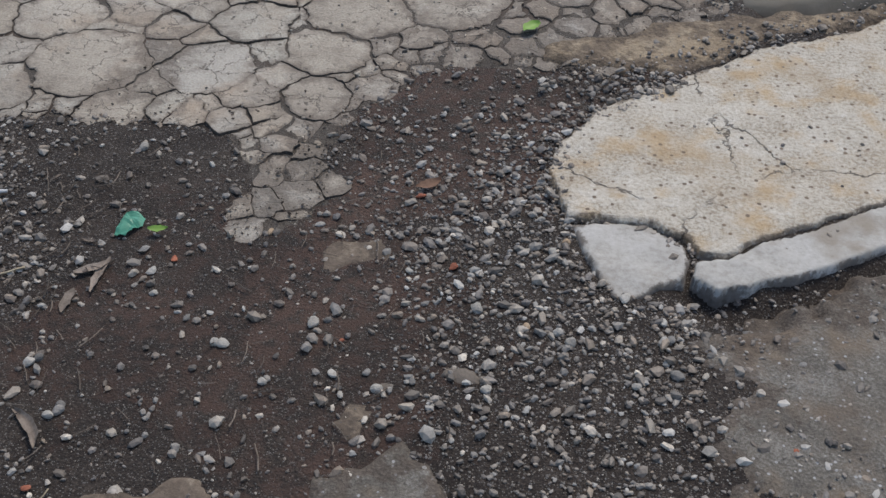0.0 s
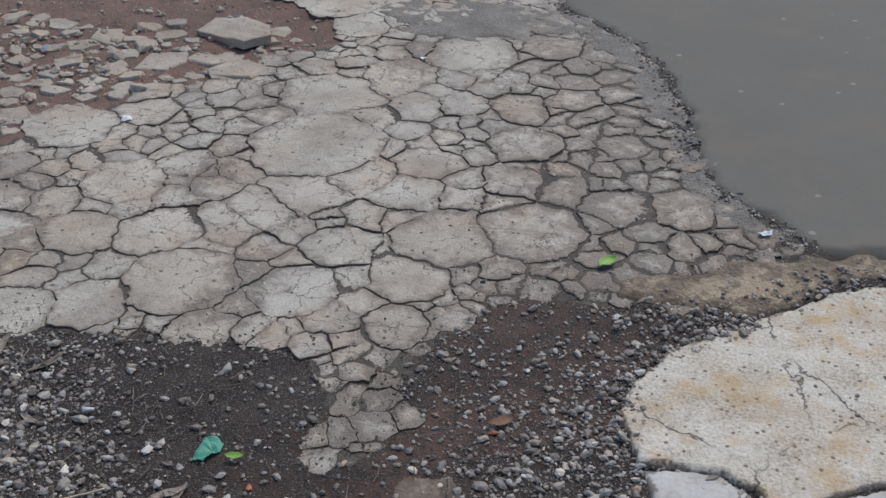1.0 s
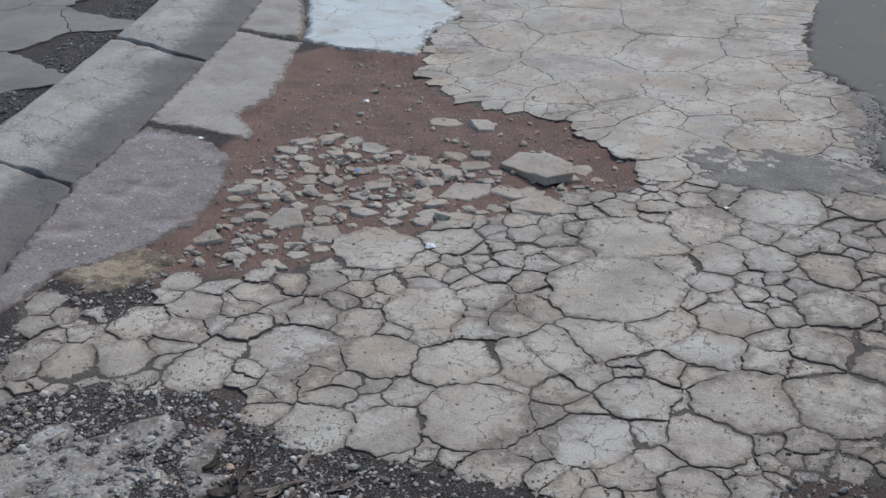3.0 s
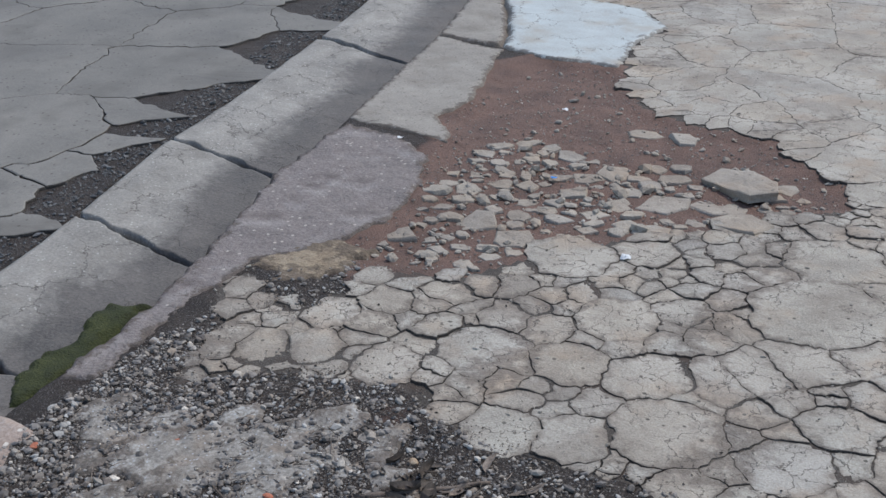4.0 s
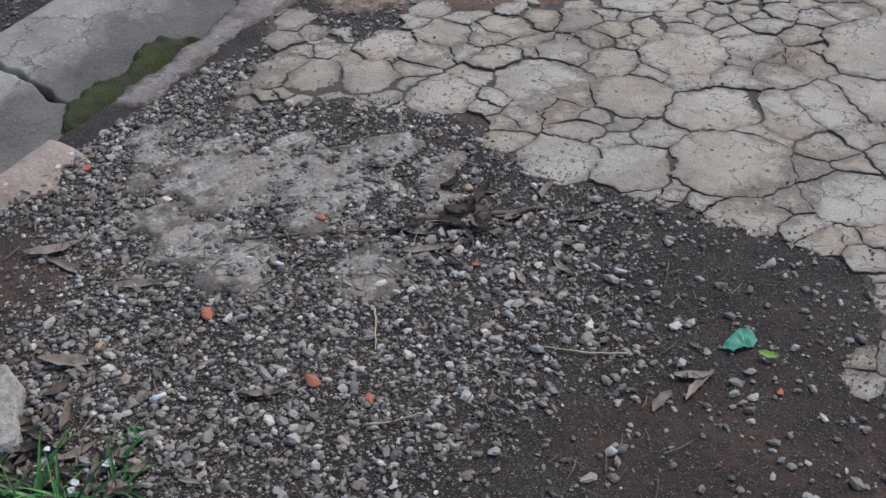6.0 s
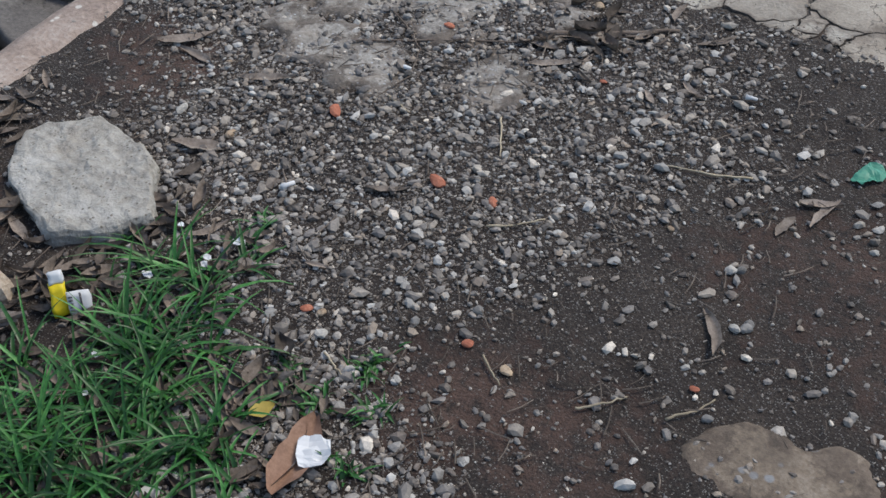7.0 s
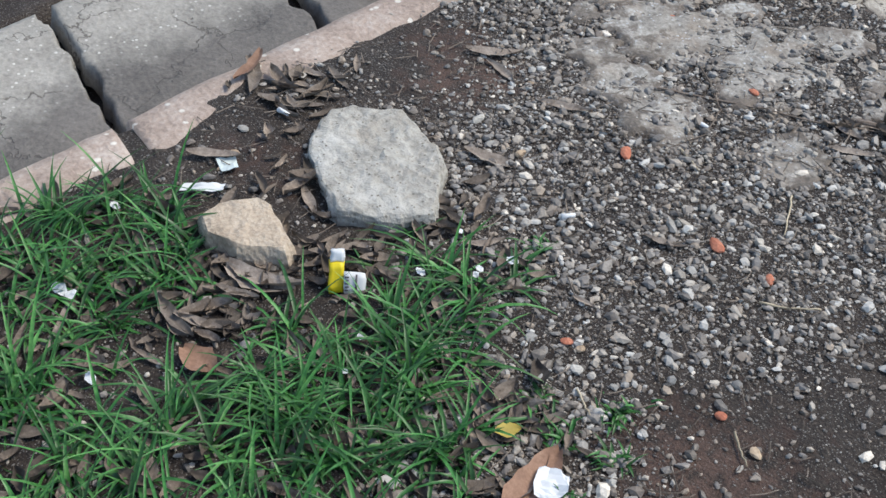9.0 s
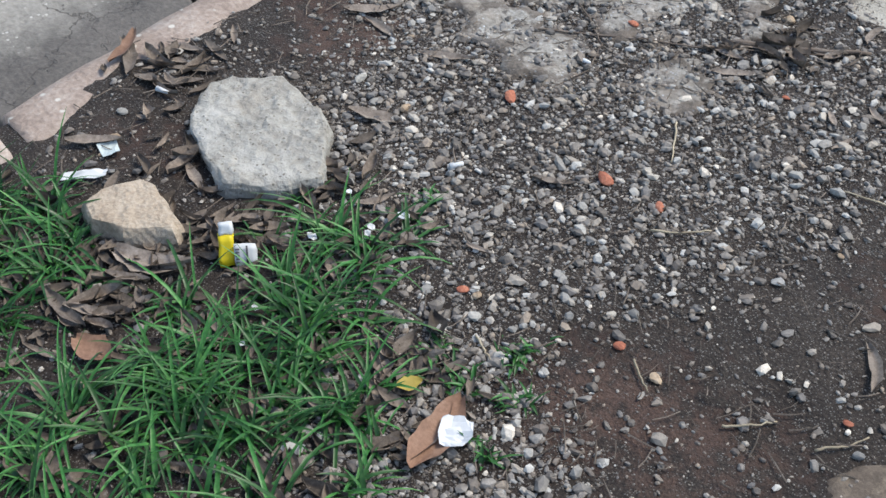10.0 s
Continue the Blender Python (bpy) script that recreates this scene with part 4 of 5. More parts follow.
# ---------------------------------------------------------------- lumps beside the gutter
rng = np.random.RandomState(31)
rock = lump("concrete_lump", [(-1.391, 0.572), (-1.462, 0.655), (-1.399, 0.755), (-1.315, 0.762), (-1.229, 0.748), (-1.120, 0.660), (-1.133, 0.608), (-1.20, 0.527), (-1.285, 0.541)],
            0.031, M_ROCK, rng, 130, 0.008, 0.05, 1.02, "big pale grey lump of broken concrete on the soil", "rock", "", 20)
rock.location.z = -0.002
small_rock = lump("tan_rock", [(-1.291, 0.331), (-1.301, 0.369), (-1.29, 0.43), (-1.262, 0.44), (-1.163, 0.43), (-1.149, 0.413), (-1.193, 0.353), (-1.247, 0.326)],
                  0.036, M_SMALLROCK, rng, 44, 0.005, 0.10, 1.08, "smaller tan rock at the edge of the grass", "rock", "", 28)
small_rock.location.z = -0.002

# ---------------------------------------------------------------- gravel
def icosahedron():
    p = (1 + 5 ** 0.5) / 2
    V = np.array([(-1, p, 0), (1, p, 0), (-1, -p, 0), (1, -p, 0), (0, -1, p), (0, 1, p), (0, -1, -p), (0, 1, -p), (p, 0, -1), (p, 0, 1), (-p, 0, -1), (-p, 0, 1)], float)
    F = np.array([(0, 11, 5), (0, 5, 1), (0, 1, 7), (0, 7, 10), (0, 10, 11), (1, 5, 9), (5, 11, 4), (11, 10, 2), (10, 7, 6), (7, 1, 8),
                  (3, 9, 4), (3, 4, 2), (3, 2, 6), (3, 6, 8), (3, 8, 9), (4, 9, 5), (2, 4, 11), (6, 2, 10), (8, 6, 7), (9, 8, 1)])
    return V / np.linalg.norm(V[0]), F


def scatter_stones(name, x, y, r, mat, rng, label, category="gravel", smooth_it=False, fine=False, lift=None):
    V0, F0 = icosahedron()
    if fine:
        V0 = np.array([(1, 0, 0), (0, 1, 0), (-1, 0, 0), (0, -1, 0), (0, 0, 1), (0, 0, -1)], float)
        F0 = np.array([(0, 1, 4), (1, 2, 4), (2, 3, 4), (3, 0, 4), (1, 0, 5), (2, 1, 5), (3, 2, 5), (0, 3, 5)])
    n, k = len(x), len(V0)
    V = V0[None] * (1 + rng.uniform(-0.28, 0.28, (n, k, 1)))
    V = V * np.stack([rng.uniform(0.85, 1.5, n), rng.uniform(0.65, 1.0, n), rng.uniform(0.42, 0.75, n)], 1)[:, None]
    a = rng.uniform(0, 6.283, n)
    c, s = np.cos(a)[:, None], np.sin(a)[:, None]
    X, Y = V[:, :, 0] * c - V[:, :, 1] * s, V[:, :, 0] * s + V[:, :, 1] * c
    t = rng.uniform(-0.3, 0.3, (n, 1))
    P = np.stack([X, Y, V[:, :, 2] + t * X], 2) * r[:, None, None]
    P += np.stack([x, y, (ground_z(x, y) if lift is None else lift) + r * 0.32], 1)[:, None]
    F = (F0[None] + k * np.arange(n)[:, None, None]).reshape(-1, 3)
    ob = link_mesh(name, P.reshape(-1, 3), F, mat, smooth_it=smooth_it)
    return tagged(ob, label, category, kind="stuff")


HARD = [PAVEMENT, RAMP, [(0.402, 1.59), (0.515, 1.6), (0.605, 1.51), (0.70, 1.52), (0.95, 1.69), (2.1, 2.34), (2.2, 2.22), (0.93, 1.575), (0.70, 1.448), (0.54, 1.415), (0.48, 1.40)],
        [(-1.385, 0.565), (-1.435, 0.64), (-1.36, 0.75), (-1.247, 0.745), (-1.113, 0.65), (-1.166, 0.512)]]


def free(x, y, margin=0.0):
    """Where loose matter may lie: on open soil, off the slabs and the channel."""
    ok = x > kerb_x(y) + 0.10 + 0.05 * rough_field(x, y, 11, 90)
    for poly in HARD:
        ok &= depth_in(poly, x, y) < margin
    return ok


def gravel_density(x, y):
    d = 0.34 + 0.20 * rough_field(x, y, 7, 12)
    for cx, cy, q, k in ((0.38, 1.45, 0.30, 0.32), (0.45, 1.15, 0.3, 0.24), (0.36, 1.75, 0.12, 0.15), (-1.05, 1.10, 0.45, 0.42), (-0.75, 0.95, 0.4, 0.35), (-1.62, 1.32, 0.28, 0.9),
                         (-1.70, 1.62, 0.16, 1.0), (-0.62, 0.52, 0.2, 0.6), (-0.9, 1.4, 0.3, 0.35), (-0.30, 1.40, 0.25, 0.15), (-0.30, 0.62, 0.18, 0.4), (-1.35, 1.05, 0.25, 0.5)):
        d = d + k * blob(x, y, cx, cy, q)
    for cx, cy, q, k in ((-0.38, 0.80, 0.17, 0.7), (-0.58, 0.74, 0.11, 0.7), (-1.52, 0.93, 0.14, 0.9), (-0.18, 1.52, 0.20, 0.28), (-0.25, 1.1, 0.2, 0.25), (0.05, 1.25, 0.16, 0.25), (0.2, 1.88, 0.2, 0.15),
                         (-0.18, 1.60, 0.28, 0.3), (-0.15, 1.10, 0.34, 0.32), (-0.32, 0.85, 0.28, 0.3), (-0.33, 1.20, 0.26, 0.25), (-0.42, 1.0, 0.2, 0.25), (-1.40, 0.50, 0.13, 0.6), (-0.45, 1.60, 0.14, 0.22), (-1.2, 0.2, 0.45, 0.55)):
        d = d - k * blob(x, y, cx, cy, q)
    return np.clip(d, 0.03, 1.1)


rng = np.random.RandomState(101)
N = 500000
gx, gy = rng.uniform(-1.8, 1.35, N), rng.uniform(-0.2, 2.3, N)
ok = (gy > 0.25 - 0.5 * gx - 0.9) & (rng.uniform(0, 1, N) < 0.74 * gravel_density(gx, gy) + 0.09)
gx, gy = gx[ok], gy[ok]
ok = free(gx, gy, 0.012) & ~((gx > 0.62) & (gy < 1.75) & (rng.uniform(0, 1, len(gx)) > 0.40)) & ~((gx > 0.9) & (gy > 1.7))
gx, gy = gx[ok], gy[ok]
gr = np.clip(np.exp(rng.normal(math.log(0.00165), 0.68, len(gx))), 0.0007, 0.0110)
# fewer stones of middling size: grit below, single pebbles above
ok = ~((gr > 0.0023) & (gr < 0.0046) & (rng.uniform(0, 1, len(gr)) > 0.58))
gx, gy, gr = gx[ok], gy[ok], gr[ok]
coarse = gr > 0.0025
scatter_stones("gravel", gx[coarse], gy[coarse], gr[coarse], M_GRAVEL, rng, "mixed dark grey gravel scattered over the soil")
scatter_stones("fine_gravel", gx[~coarse], gy[~coarse], gr[~coarse], M_GRAVEL, rng, "fine grit between the gravel stones", fine=True)
N = 6500
px_, py_ = rng.uniform(-1.8, 1.35, N), rng.uniform(-0.1, 2.3, N)
ok = free(px_, py_, 0.005) & (rng.uniform(0, 1, N) < 0.9 * gravel_density(px_, py_)) & (py_ > 0.25 - 0.5 * px_ - 0.9)
px_, py_ = px_[ok], py_[ok]
pr = np.clip(np.exp(rng.normal(math.log(0.0034), 0.55, len(px_))), 0.0015, 0.0110)
scatter_stones("pale_gravel", px_, py_, pr, M_PALEPEB, rng, "pale pebbles among the darker gravel")
pale_rng = np.random.default_rng(77)
N = 4600
px_, py_ = pale_rng.uniform(-1.8, 0.6, N), pale_rng.uniform(-0.1, 1.9, N)
ok = free(px_, py_, 0.005) & (pale_rng.uniform(0, 1, N) < 0.9 * gravel_density(px_, py_)) & (py_ > 0.25 - 0.5 * px_ - 0.9)
px_, py_ = px_[ok], py_[ok]
pr = np.clip(np.exp(pale_rng.normal(math.log(0.0036), 0.45, len(px_))), 0.0018, 0.009)
scatter_stones("pale_gravel", px_, py_, pr, M_PALEPEB, pale_rng, "pale pebbles among the darker gravel")

# grit in the cracks and on the pit's floor
N = 42000
cx_, cy_ = rng.uniform(-2.1, 0.75, N), rng.uniform(1.5, 4.2, N)
in_pit = depth_in(PIT, cx_, cy_) > -0.03
in_pave = (depth_in(PAVEMENT, cx_, cy_) > -0.02) & ~in_pit
near_road = smooth(cx_ - np.interp(cy_, [p[1] for p in ROAD_EDGE], [p[0] for p in ROAD_EDGE]), -0.22, -0.02)
ok = (in_pit & (rng.uniform(0, 1, N) < 0.30)) | (in_pave & (rng.uniform(0, 1, N) < 0.30 + 0.5 * near_road) & (cy_ < 3.9))
cx_, cy_ = cx_[ok], cy_[ok]
crumb = rng.uniform(0, 1, len(cx_)) < 0.22
scatter_stones("crumbs", cx_[crumb], cy_[crumb], np.clip(np.exp(rng.normal(math.log(0.0032), 0.4, crumb.sum())), 0.001, 0.009), M_SLABS, rng, "crumbs of broken pavement in the cracks", "rubble")
cx_, cy_ = cx_[~crumb], cy_[~crumb]
scatter_stones("grit", cx_, cy_, np.clip(np.exp(rng.normal(math.log(0.0024), 0.35, len(cx_))), 0.001, 0.006) * np.where(depth_in(PAVEMENT, cx_, cy_) > 0.0, 0.8, 1.3), M_GRAVEL, rng,
               "fine dark grit in the cracks and hollows", fine=True)
N = 1300
rx, ry = rng.uniform(-1.85, -0.6, N), rng.uniform(2.35, 4.0, N)
ok = depth_in(PIT, rx, ry) > 0.02
ok &= rng.uniform(0, 1, N) < np.where(ry < 3.3, 0.8, 0.18)
rx, ry = rx[ok], ry[ok]
scatter_stones("rubble", rx, ry, np.clip(np.exp(rng.normal(math.log(0.0085), 0.5, len(rx))), 0.003, 0.026), M_PITRUBBLE, rng, "small broken pavement rubble on reddish soil", "rubble")

# broken crumbs between the street and the gutter
N = 5200
sy = rng.uniform(1.2, 5.0, N)
sx = kerb_x(sy) - gutter_width(sy) + rng.uniform(-0.22, 0.03, N)
scatter_stones("street_crumbs", sx, sy, np.clip(np.exp(rng.normal(math.log(0.0030), 0.5, N)), 0.0015, 0.012), M_CRUMB, rng, "wet dark crumbs of broken street surface", "rubble")

# dark crumbs along the road's broken edge
N = 1500
ey = rng.uniform(2.36, 4.6, N)
ex = np.interp(ey, [p[1] for p in ROAD_EDGE], [p[0] for p in ROAD_EDGE]) + rng.normal(-0.012, 0.022, N) + 0.02 * rough_field(ey, 0.2, 18, 77)
scatter_stones("road_crumbs", ex, ey, np.clip(np.exp(rng.normal(math.log(0.0020), 0.5, N)), 0.0008, 0.007), M_CRUMB, rng, "dark crumbs along the broken edge of the road", "rubble", lift=0.001)

# loose bits lying on the hard surfaces
N = 900
bx, by = rng.uniform(-1.4, 0.7, N), rng.uniform(1.55, 4.4, N)
ok = depth_in(PAVEMENT, bx, by) > 0.01
scatter_stones("loose_grit", bx[ok], by[ok], np.clip(np.exp(rng.normal(math.log(0.0018), 0.5, ok.sum())), 0.0008, 0.006), M_GRAVEL, rng, "stray grit lying on the pavement", lift=0.001)
N = 160
bx, by = rng.uniform(0.36, 1.3, N), rng.uniform(1.5, 2.6, N)
ok = depth_in(RAMP, bx, by) > 0.01
scatter_stones("loose_grit", bx[ok], by[ok], np.clip(np.exp(rng.normal(math.log(0.0022), 0.5, ok.sum())), 0.001, 0.006), M_GRAVEL, rng, "stray dark grit lying on the ramp", lift=0.007)
N = 380
u = rng.uniform(0, 1, N)
bx = np.interp(u, [0, 0.3, 0.6, 1], [0.36, 0.55, 0.80, 1.2]) + rng.normal(0, 0.03, N)
by = np.interp(u, [0, 0.3, 0.6, 1], [2.02, 2.12, 2.26, 2.50]) + rng.normal(0, 0.028, N)
ok = depth_in(RAMP, bx, by) < 0.01
scatter_stones("edge_debris", bx[ok], by[ok], np.clip(np.exp(rng.normal(math.log(0.0030), 0.55, ok.sum())), 0.001, 0.011), M_GRAVEL, rng, "dark debris and stones gathered along the ramp", "debris", lift=0.007)
N = 260
u = rng.uniform(0, 1, N)
bx = np.interp(u, [0, 0.35, 0.6, 1], [0.36, 0.40, 0.50, 0.62]) + rng.normal(-0.01, 0.02, N)
by = np.interp(u, [0, 0.35, 0.6, 1], [1.62, 1.88, 1.98, 2.07]) + rng.normal(0, 0.02, N)
scatter_stones("edge_debris", bx, by, np.clip(np.exp(rng.normal(math.log(0.0035), 0.5, N)), 0.001, 0.011), M_GRAVEL, rng, "gravel heaped against the ramp's edge", "debris", lift=0.006)

# stones and grit on the worn concrete
N = 9000
bx, by = rng.uniform(-1.8, 1.3, N), rng.uniform(0.75, 1.75, N)
ok = ((bx > 0.60) & (by < 1.42 + 0.45 * (bx - 0.7)) & (rng.uniform(0, 1, N) < 0.75)) | ((bx < -0.95) & (by > 1.1) & free(bx, by, 0.0))
scatter_stones("loose_grit", bx[ok], by[ok], np.clip(np.exp(rng.normal(math.log(0.0026), 0.55, ok.sum())), 0.001, 0.010), M_GRAVEL, rng, "stones and grit lying on worn concrete", lift=0.004)

# soil and grit strewn over the pavement's crumbled near edge
N = 60000
bx, by = rng.uniform(-1.75, 0.7, N), rng.uniform(1.45, 2.5, N)
d = depth_in(PAVEMENT, bx, by) + 0.03 * rough_field(bx, by, 20, 55)
far_from_pit = depth_in(PIT, bx, by) < -0.12
ok = (d > 0) & far_from_pit & (rng.uniform(0, 1, N) < 0.75 * np.exp(-np.maximum(d, 0) / 0.030) + 0.05 * smooth(rough_field(bx, by, 9, 56), 0.3, 1.0))
scatter_stones("soil_grit", bx[ok], by[ok], np.clip(np.exp(rng.normal(math.log(0.0016), 0.45, ok.sum())), 0.0007, 0.005), M_SOILGRIT, rng, "soil and grit strewn over the edge of the pavement", fine=True, lift=0.0015)

# ---------------------------------------------------------------- single stones
def pebble_mesh(name, r, rng, mat, squash=0.62):
    bm = bmesh.new()
    bmesh.ops.create_icosphere(bm, subdivisions=2, radius=r)
    off = Vector(rng.uniform(-50, 50, 3))
    sx, sy = rng.uniform(0.95, 1.3), rng.uniform(0.75, 1.0)
    for v in bm.verts:
        v.co = v.co * (1 + 0.55 * noise.noise(v.co * (0.8 / r) + off))
        v.co = Vector((v.co.x * sx, v.co.y * sy, max(v.co.z * squash, -0.45 * r)))
    me = bpy.data.meshes.new(name)
    bm.to_mesh(me)
    bm.free()
    me.shade_flat()
    me.materials.append(mat)
    return me


NEAR_STONES = [(0.04, 1.30), (0.15, 1.43), (0.27, 1.83), (-0.11, 1.23), (-0.03, 1.16), (0.07, 1.19), (0.63, 1.30), (0.19, 1.19), (0.30, 1.19), (0.56, 1.36), (0.87, 1.42), (0.70, 1.38),
               (0.58, 1.25), (0.77, 1.30), (0.57, 1.32), (0.12, 1.20), (0.14, 1.17), (0.42, 1.30), (0.40, 1.32), (0.27, 1.36), (0.35, 1.33), (0.46, 1.21), (0.52, 1.22), (0.09, 1.15),
               (-0.25, 1.33), (-0.39, 1.16), (-0.32, 1.06), (-0.31, 1.07), (-0.39, 1.71), (0.02, 1.29), (0.50, 1.41), (0.38, 1.51), (0.40, 1.54), (-0.02, 1.53), (-0.10, 1.50)]
SIDE_STONES = [(-0.51, 1.18), (-0.89, 1.17), (-1.03, 1.44), (-1.04, 1.42), (-1.21, 0.89), (-1.37, 0.85), (-1.33, 0.88), (-1.50, 0.92), (-1.38, 1.03), (-0.94, 1.07), (-0.86, 1.33),
               (-0.69, 1.24), (-0.78, 0.70), (-0.83, 0.58), (-0.90, 0.63), (-0.75, 0.67), (-0.60, 0.64), (-0.61, 0.85), (-0.51, 0.79), (-0.12, 1.23), (-0.18, 1.28), (-0.38, 1.17),
               (-0.31, 1.08), (-0.27, 1.38), (-0.26, 0.90), (-0.98, 1.62), (-1.34, 1.27), (-1.38, 1.17), (-1.42, 0.42), (-1.45, 0.46), (-1.50, 0.50), (0.55, 2.12), (0.50, 2.15)]
BRICKS = [(0.22, 1.45, 12), (0.14, 1.63, 10), (0.07, 1.26, 6), (0.74, 1.13, 9), (-0.24, 1.41, 9), (-1.15, 1.38, 13), (-1.12, 1.05, 17), (-0.85, 1.02, 17), (-0.75, 1.04, 12), (-0.58, 0.79, 10),
          (-0.30, 0.93, 9), (-0.82, 1.42, 8), (-1.68, 1.25, 12), (-1.44, 1.42, 9), (-0.80, 0.69, 12)]
rng = np.random.RandomState(7)
for x, y in NEAR_STONES + SIDE_STONES:
    r = rng.uniform(0.0055, 0.0105)
    kind = rng.choice(3, p=(0.55, 0.27, 0.18))
    mat, words = ((M_STONE, "pale rounded stone lying on the gravel"), (M_GREYSTONE, "grey angular stone lying on the gravel"), (M_TANSTONE, "tan stone lying on the gravel"))[kind]
    ob = tagged(new("stone", pebble_mesh("stone", r, rng, mat)), words, "stone", "single stones on the gravel")
    ob.location, ob.rotation_euler = (x, y, float(ground_z(x, y)) + r * 0.35), (0, 0, rng.uniform(0, 6))
for x, y, mm in BRICKS:
    ob = tagged(new("brick_chip", pebble_mesh("brick_chip", mm * 0.00075, rng, M_BRICK, 0.42)), "orange-red chip of broken brick on the gravel", "brick chip", "brick chips")
    ob.location, ob.rotation_euler = (x, y, float(ground_z(x, y)) + mm * 0.0004), (rng.uniform(-.2, .2), rng.uniform(-.2, .2), rng.uniform(0, 6))

# ---------------------------------------------------------------- leaves, twigs, straw
def leaf_arrays(rng, width=0.22, curl=0.10, n=9):
    """A long dry leaf of unit length along x, curled, with a raised midrib."""
    V, F = [], []
    bend, twist = rng.uniform(-0.12, 0.12), rng.uniform(-0.5, 0.5)
    for i in range(n):
        u = i / (n - 1)
        w = width * 0.5 * (math.sin(math.pi * min(1, u * 0.93 + 0.05)) ** 0.8) + 0.004
        z = curl * (0.9 * (u - 0.5) ** 2 + 0.25 * rng.uniform(-0.15, 0.15))
        cy = bend * math.sin(math.pi * u)
        for k, side in enumerate((-1, -0.5, 0, 0.5, 1)):
            jag = 1 + 0.22 * rng.uniform(-1, 1) * abs(side)
            V.append((u - 0.5, cy + side * w * jag, z + curl * 0.6 * (side * side) * width * 2 + twist * side * w * (u - 0.5) - 0.02 * (side == 0)))
    for i in range(n - 1):
        for k in range(4):
            a = i * 5 + k
            F.append((a, a + 1, a + 6, a + 5))
    return np.array(V), F


LEAVES_GRAVEL = [(-0.715, 1.513, -0.653, 1.488), (-0.379, 1.264, -0.38, 1.323), (-0.391, 1.352, -0.338, 1.396), (-0.35, 1.316, -0.345, 1.40), (-0.371, 1.061, -0.312, 0.992),
                 (-1.539, 0.986, -1.476, 1.079), (-1.486, 0.999, -1.393, 1.004), (-1.331, 1.008, -1.243, 1.071), (-0.956, 1.378, -0.885, 1.438), (-0.959, 1.622, -0.92, 1.643),
                 (-0.76, 1.623, -0.717, 1.693), (-0.837, 1.665, -0.848, 1.726), (-1.016, 1.421, -0.943, 1.447), (-0.933, 1.521, -0.879, 1.545), (-0.413, 1.447, -0.385, 1.44),
                 (-0.928, 0.934, -0.873, 0.98), (-1.264, 0.806, -1.176, 0.866), (-0.745, 1.441, -0.71, 1.414), (-0.675, 1.361, -0.673, 1.41), (-1.058, 0.672, -1.027, 0.736)]
LEAVES_KERB = [(-1.70, 0.60, -1.58, 0.55), (-1.573, 0.561, -1.492, 0.655), (-1.48, 0.385, -1.423, 0.462), (-0.907, 0.588, -0.85, 0.588), (-0.894, 0.519, -0.846, 0.52),
               (-1.17, 0.214, -1.063, 0.226), (-1.186, 0.332, -1.077, 0.408), (-0.60, 0.445, -0.640, 0.545), (-0.771, 0.399, -0.726, 0.414),
               (-0.695, 0.503, -0.774, 0.581), (-0.873, 0.754, -0.834, 0.766), (-1.307, 0.517, -1.223, 0.501), (-0.751, 0.594, -0.71, 0.582), (-1.152, 0.297, -1.091, 0.34),
               (-1.216, 0.094, -1.147, 0.042), (-1.123, 0.219, -1.054, 0.275), (-1.56, 0.62, -1.50, 0.69), (-1.64, 0.66, -1.57, 0.70), (-1.60, 0.72, -1.52, 0.72), (-0.95, 1.50, -0.90, 1.59),
               (-0.90, 1.56, -0.84, 1.60), (-1.0, 1.47, -0.93, 1.50)]
rng = np.random.RandomState(19)


def in_grass(x, y):
    return bool(depth_in(GRASS, x, y) > 0)


for x0, y0, x1, y1 in LEAVES_GRAVEL + LEAVES_KERB:
    V, F = leaf_arrays(rng, rng.uniform(0.16, 0.30), rng.uniform(0.06, 0.2))
    L = math.hypot(x1 - x0, y1 - y0)
    ob = link_mesh("dry_leaf", (V * L).tolist(), F, M_LEAF, smooth_it=True)
    tagged(ob, "long curled dry grey-brown leaf lying on the ground", "leaf", "dry leaves")
    mx, my = (x0 + x1) / 2, (y0 + y1) / 2
    ob.location = (mx, my, float(ground_z(mx, my)) + 0.005 + (0.006 if in_grass(mx, my) else 0))
    ob.rotation_euler = (rng.uniform(-.2, .2), rng.uniform(-.08, .08), math.atan2(y1 - y0, x1 - x0))
for x, y, L, a, mat, words, wide in ((-1.02, 0.216, 0.07, 0.3, M_RUST, "rust-brown broad leaf lying in the grass", 0.6), (-0.70, 0.52, 0.036, 1.2, M_YLEAF, "small yellowed leaf at the edge of the grass", 0.6),
                                     (0.292, 2.219, 0.05, 0.9, M_FRESH, "fresh yellow-green leaf on the pavement", 0.55), (-0.288, 1.475, 0.035, 0.2, M_FRESH, "small fresh green leaf on the soil", 0.4),
                                     (-0.615, 0.50, 0.13, 1.95, M_RUST, "broad brown leaf at the edge of the grass", 0.42), (-1.13, 0.36, 0.12, 0.6, M_LEAF, "curled brown leaf at the edge of the grass", 0.3),
                                     (-1.665, 0.585, 0.11, -0.9, M_RUST, "long tan-brown leaf lying over the kerb", 0.22), (0.15, 1.66, 0.05, 0.6, M_RUST, "orange-brown dead leaf on the soil", 0.4)):
    V, F = leaf_arrays(rng, wide, 0.12)
    ob = tagged(link_mesh("dead_leaf", (V * L).tolist(), F, mat, smooth_it=True), words, "leaf")
    ob.location, ob.rotation_euler = (x, y, float(ground_z(x, y)) + 0.012), (0.1, 0, a)


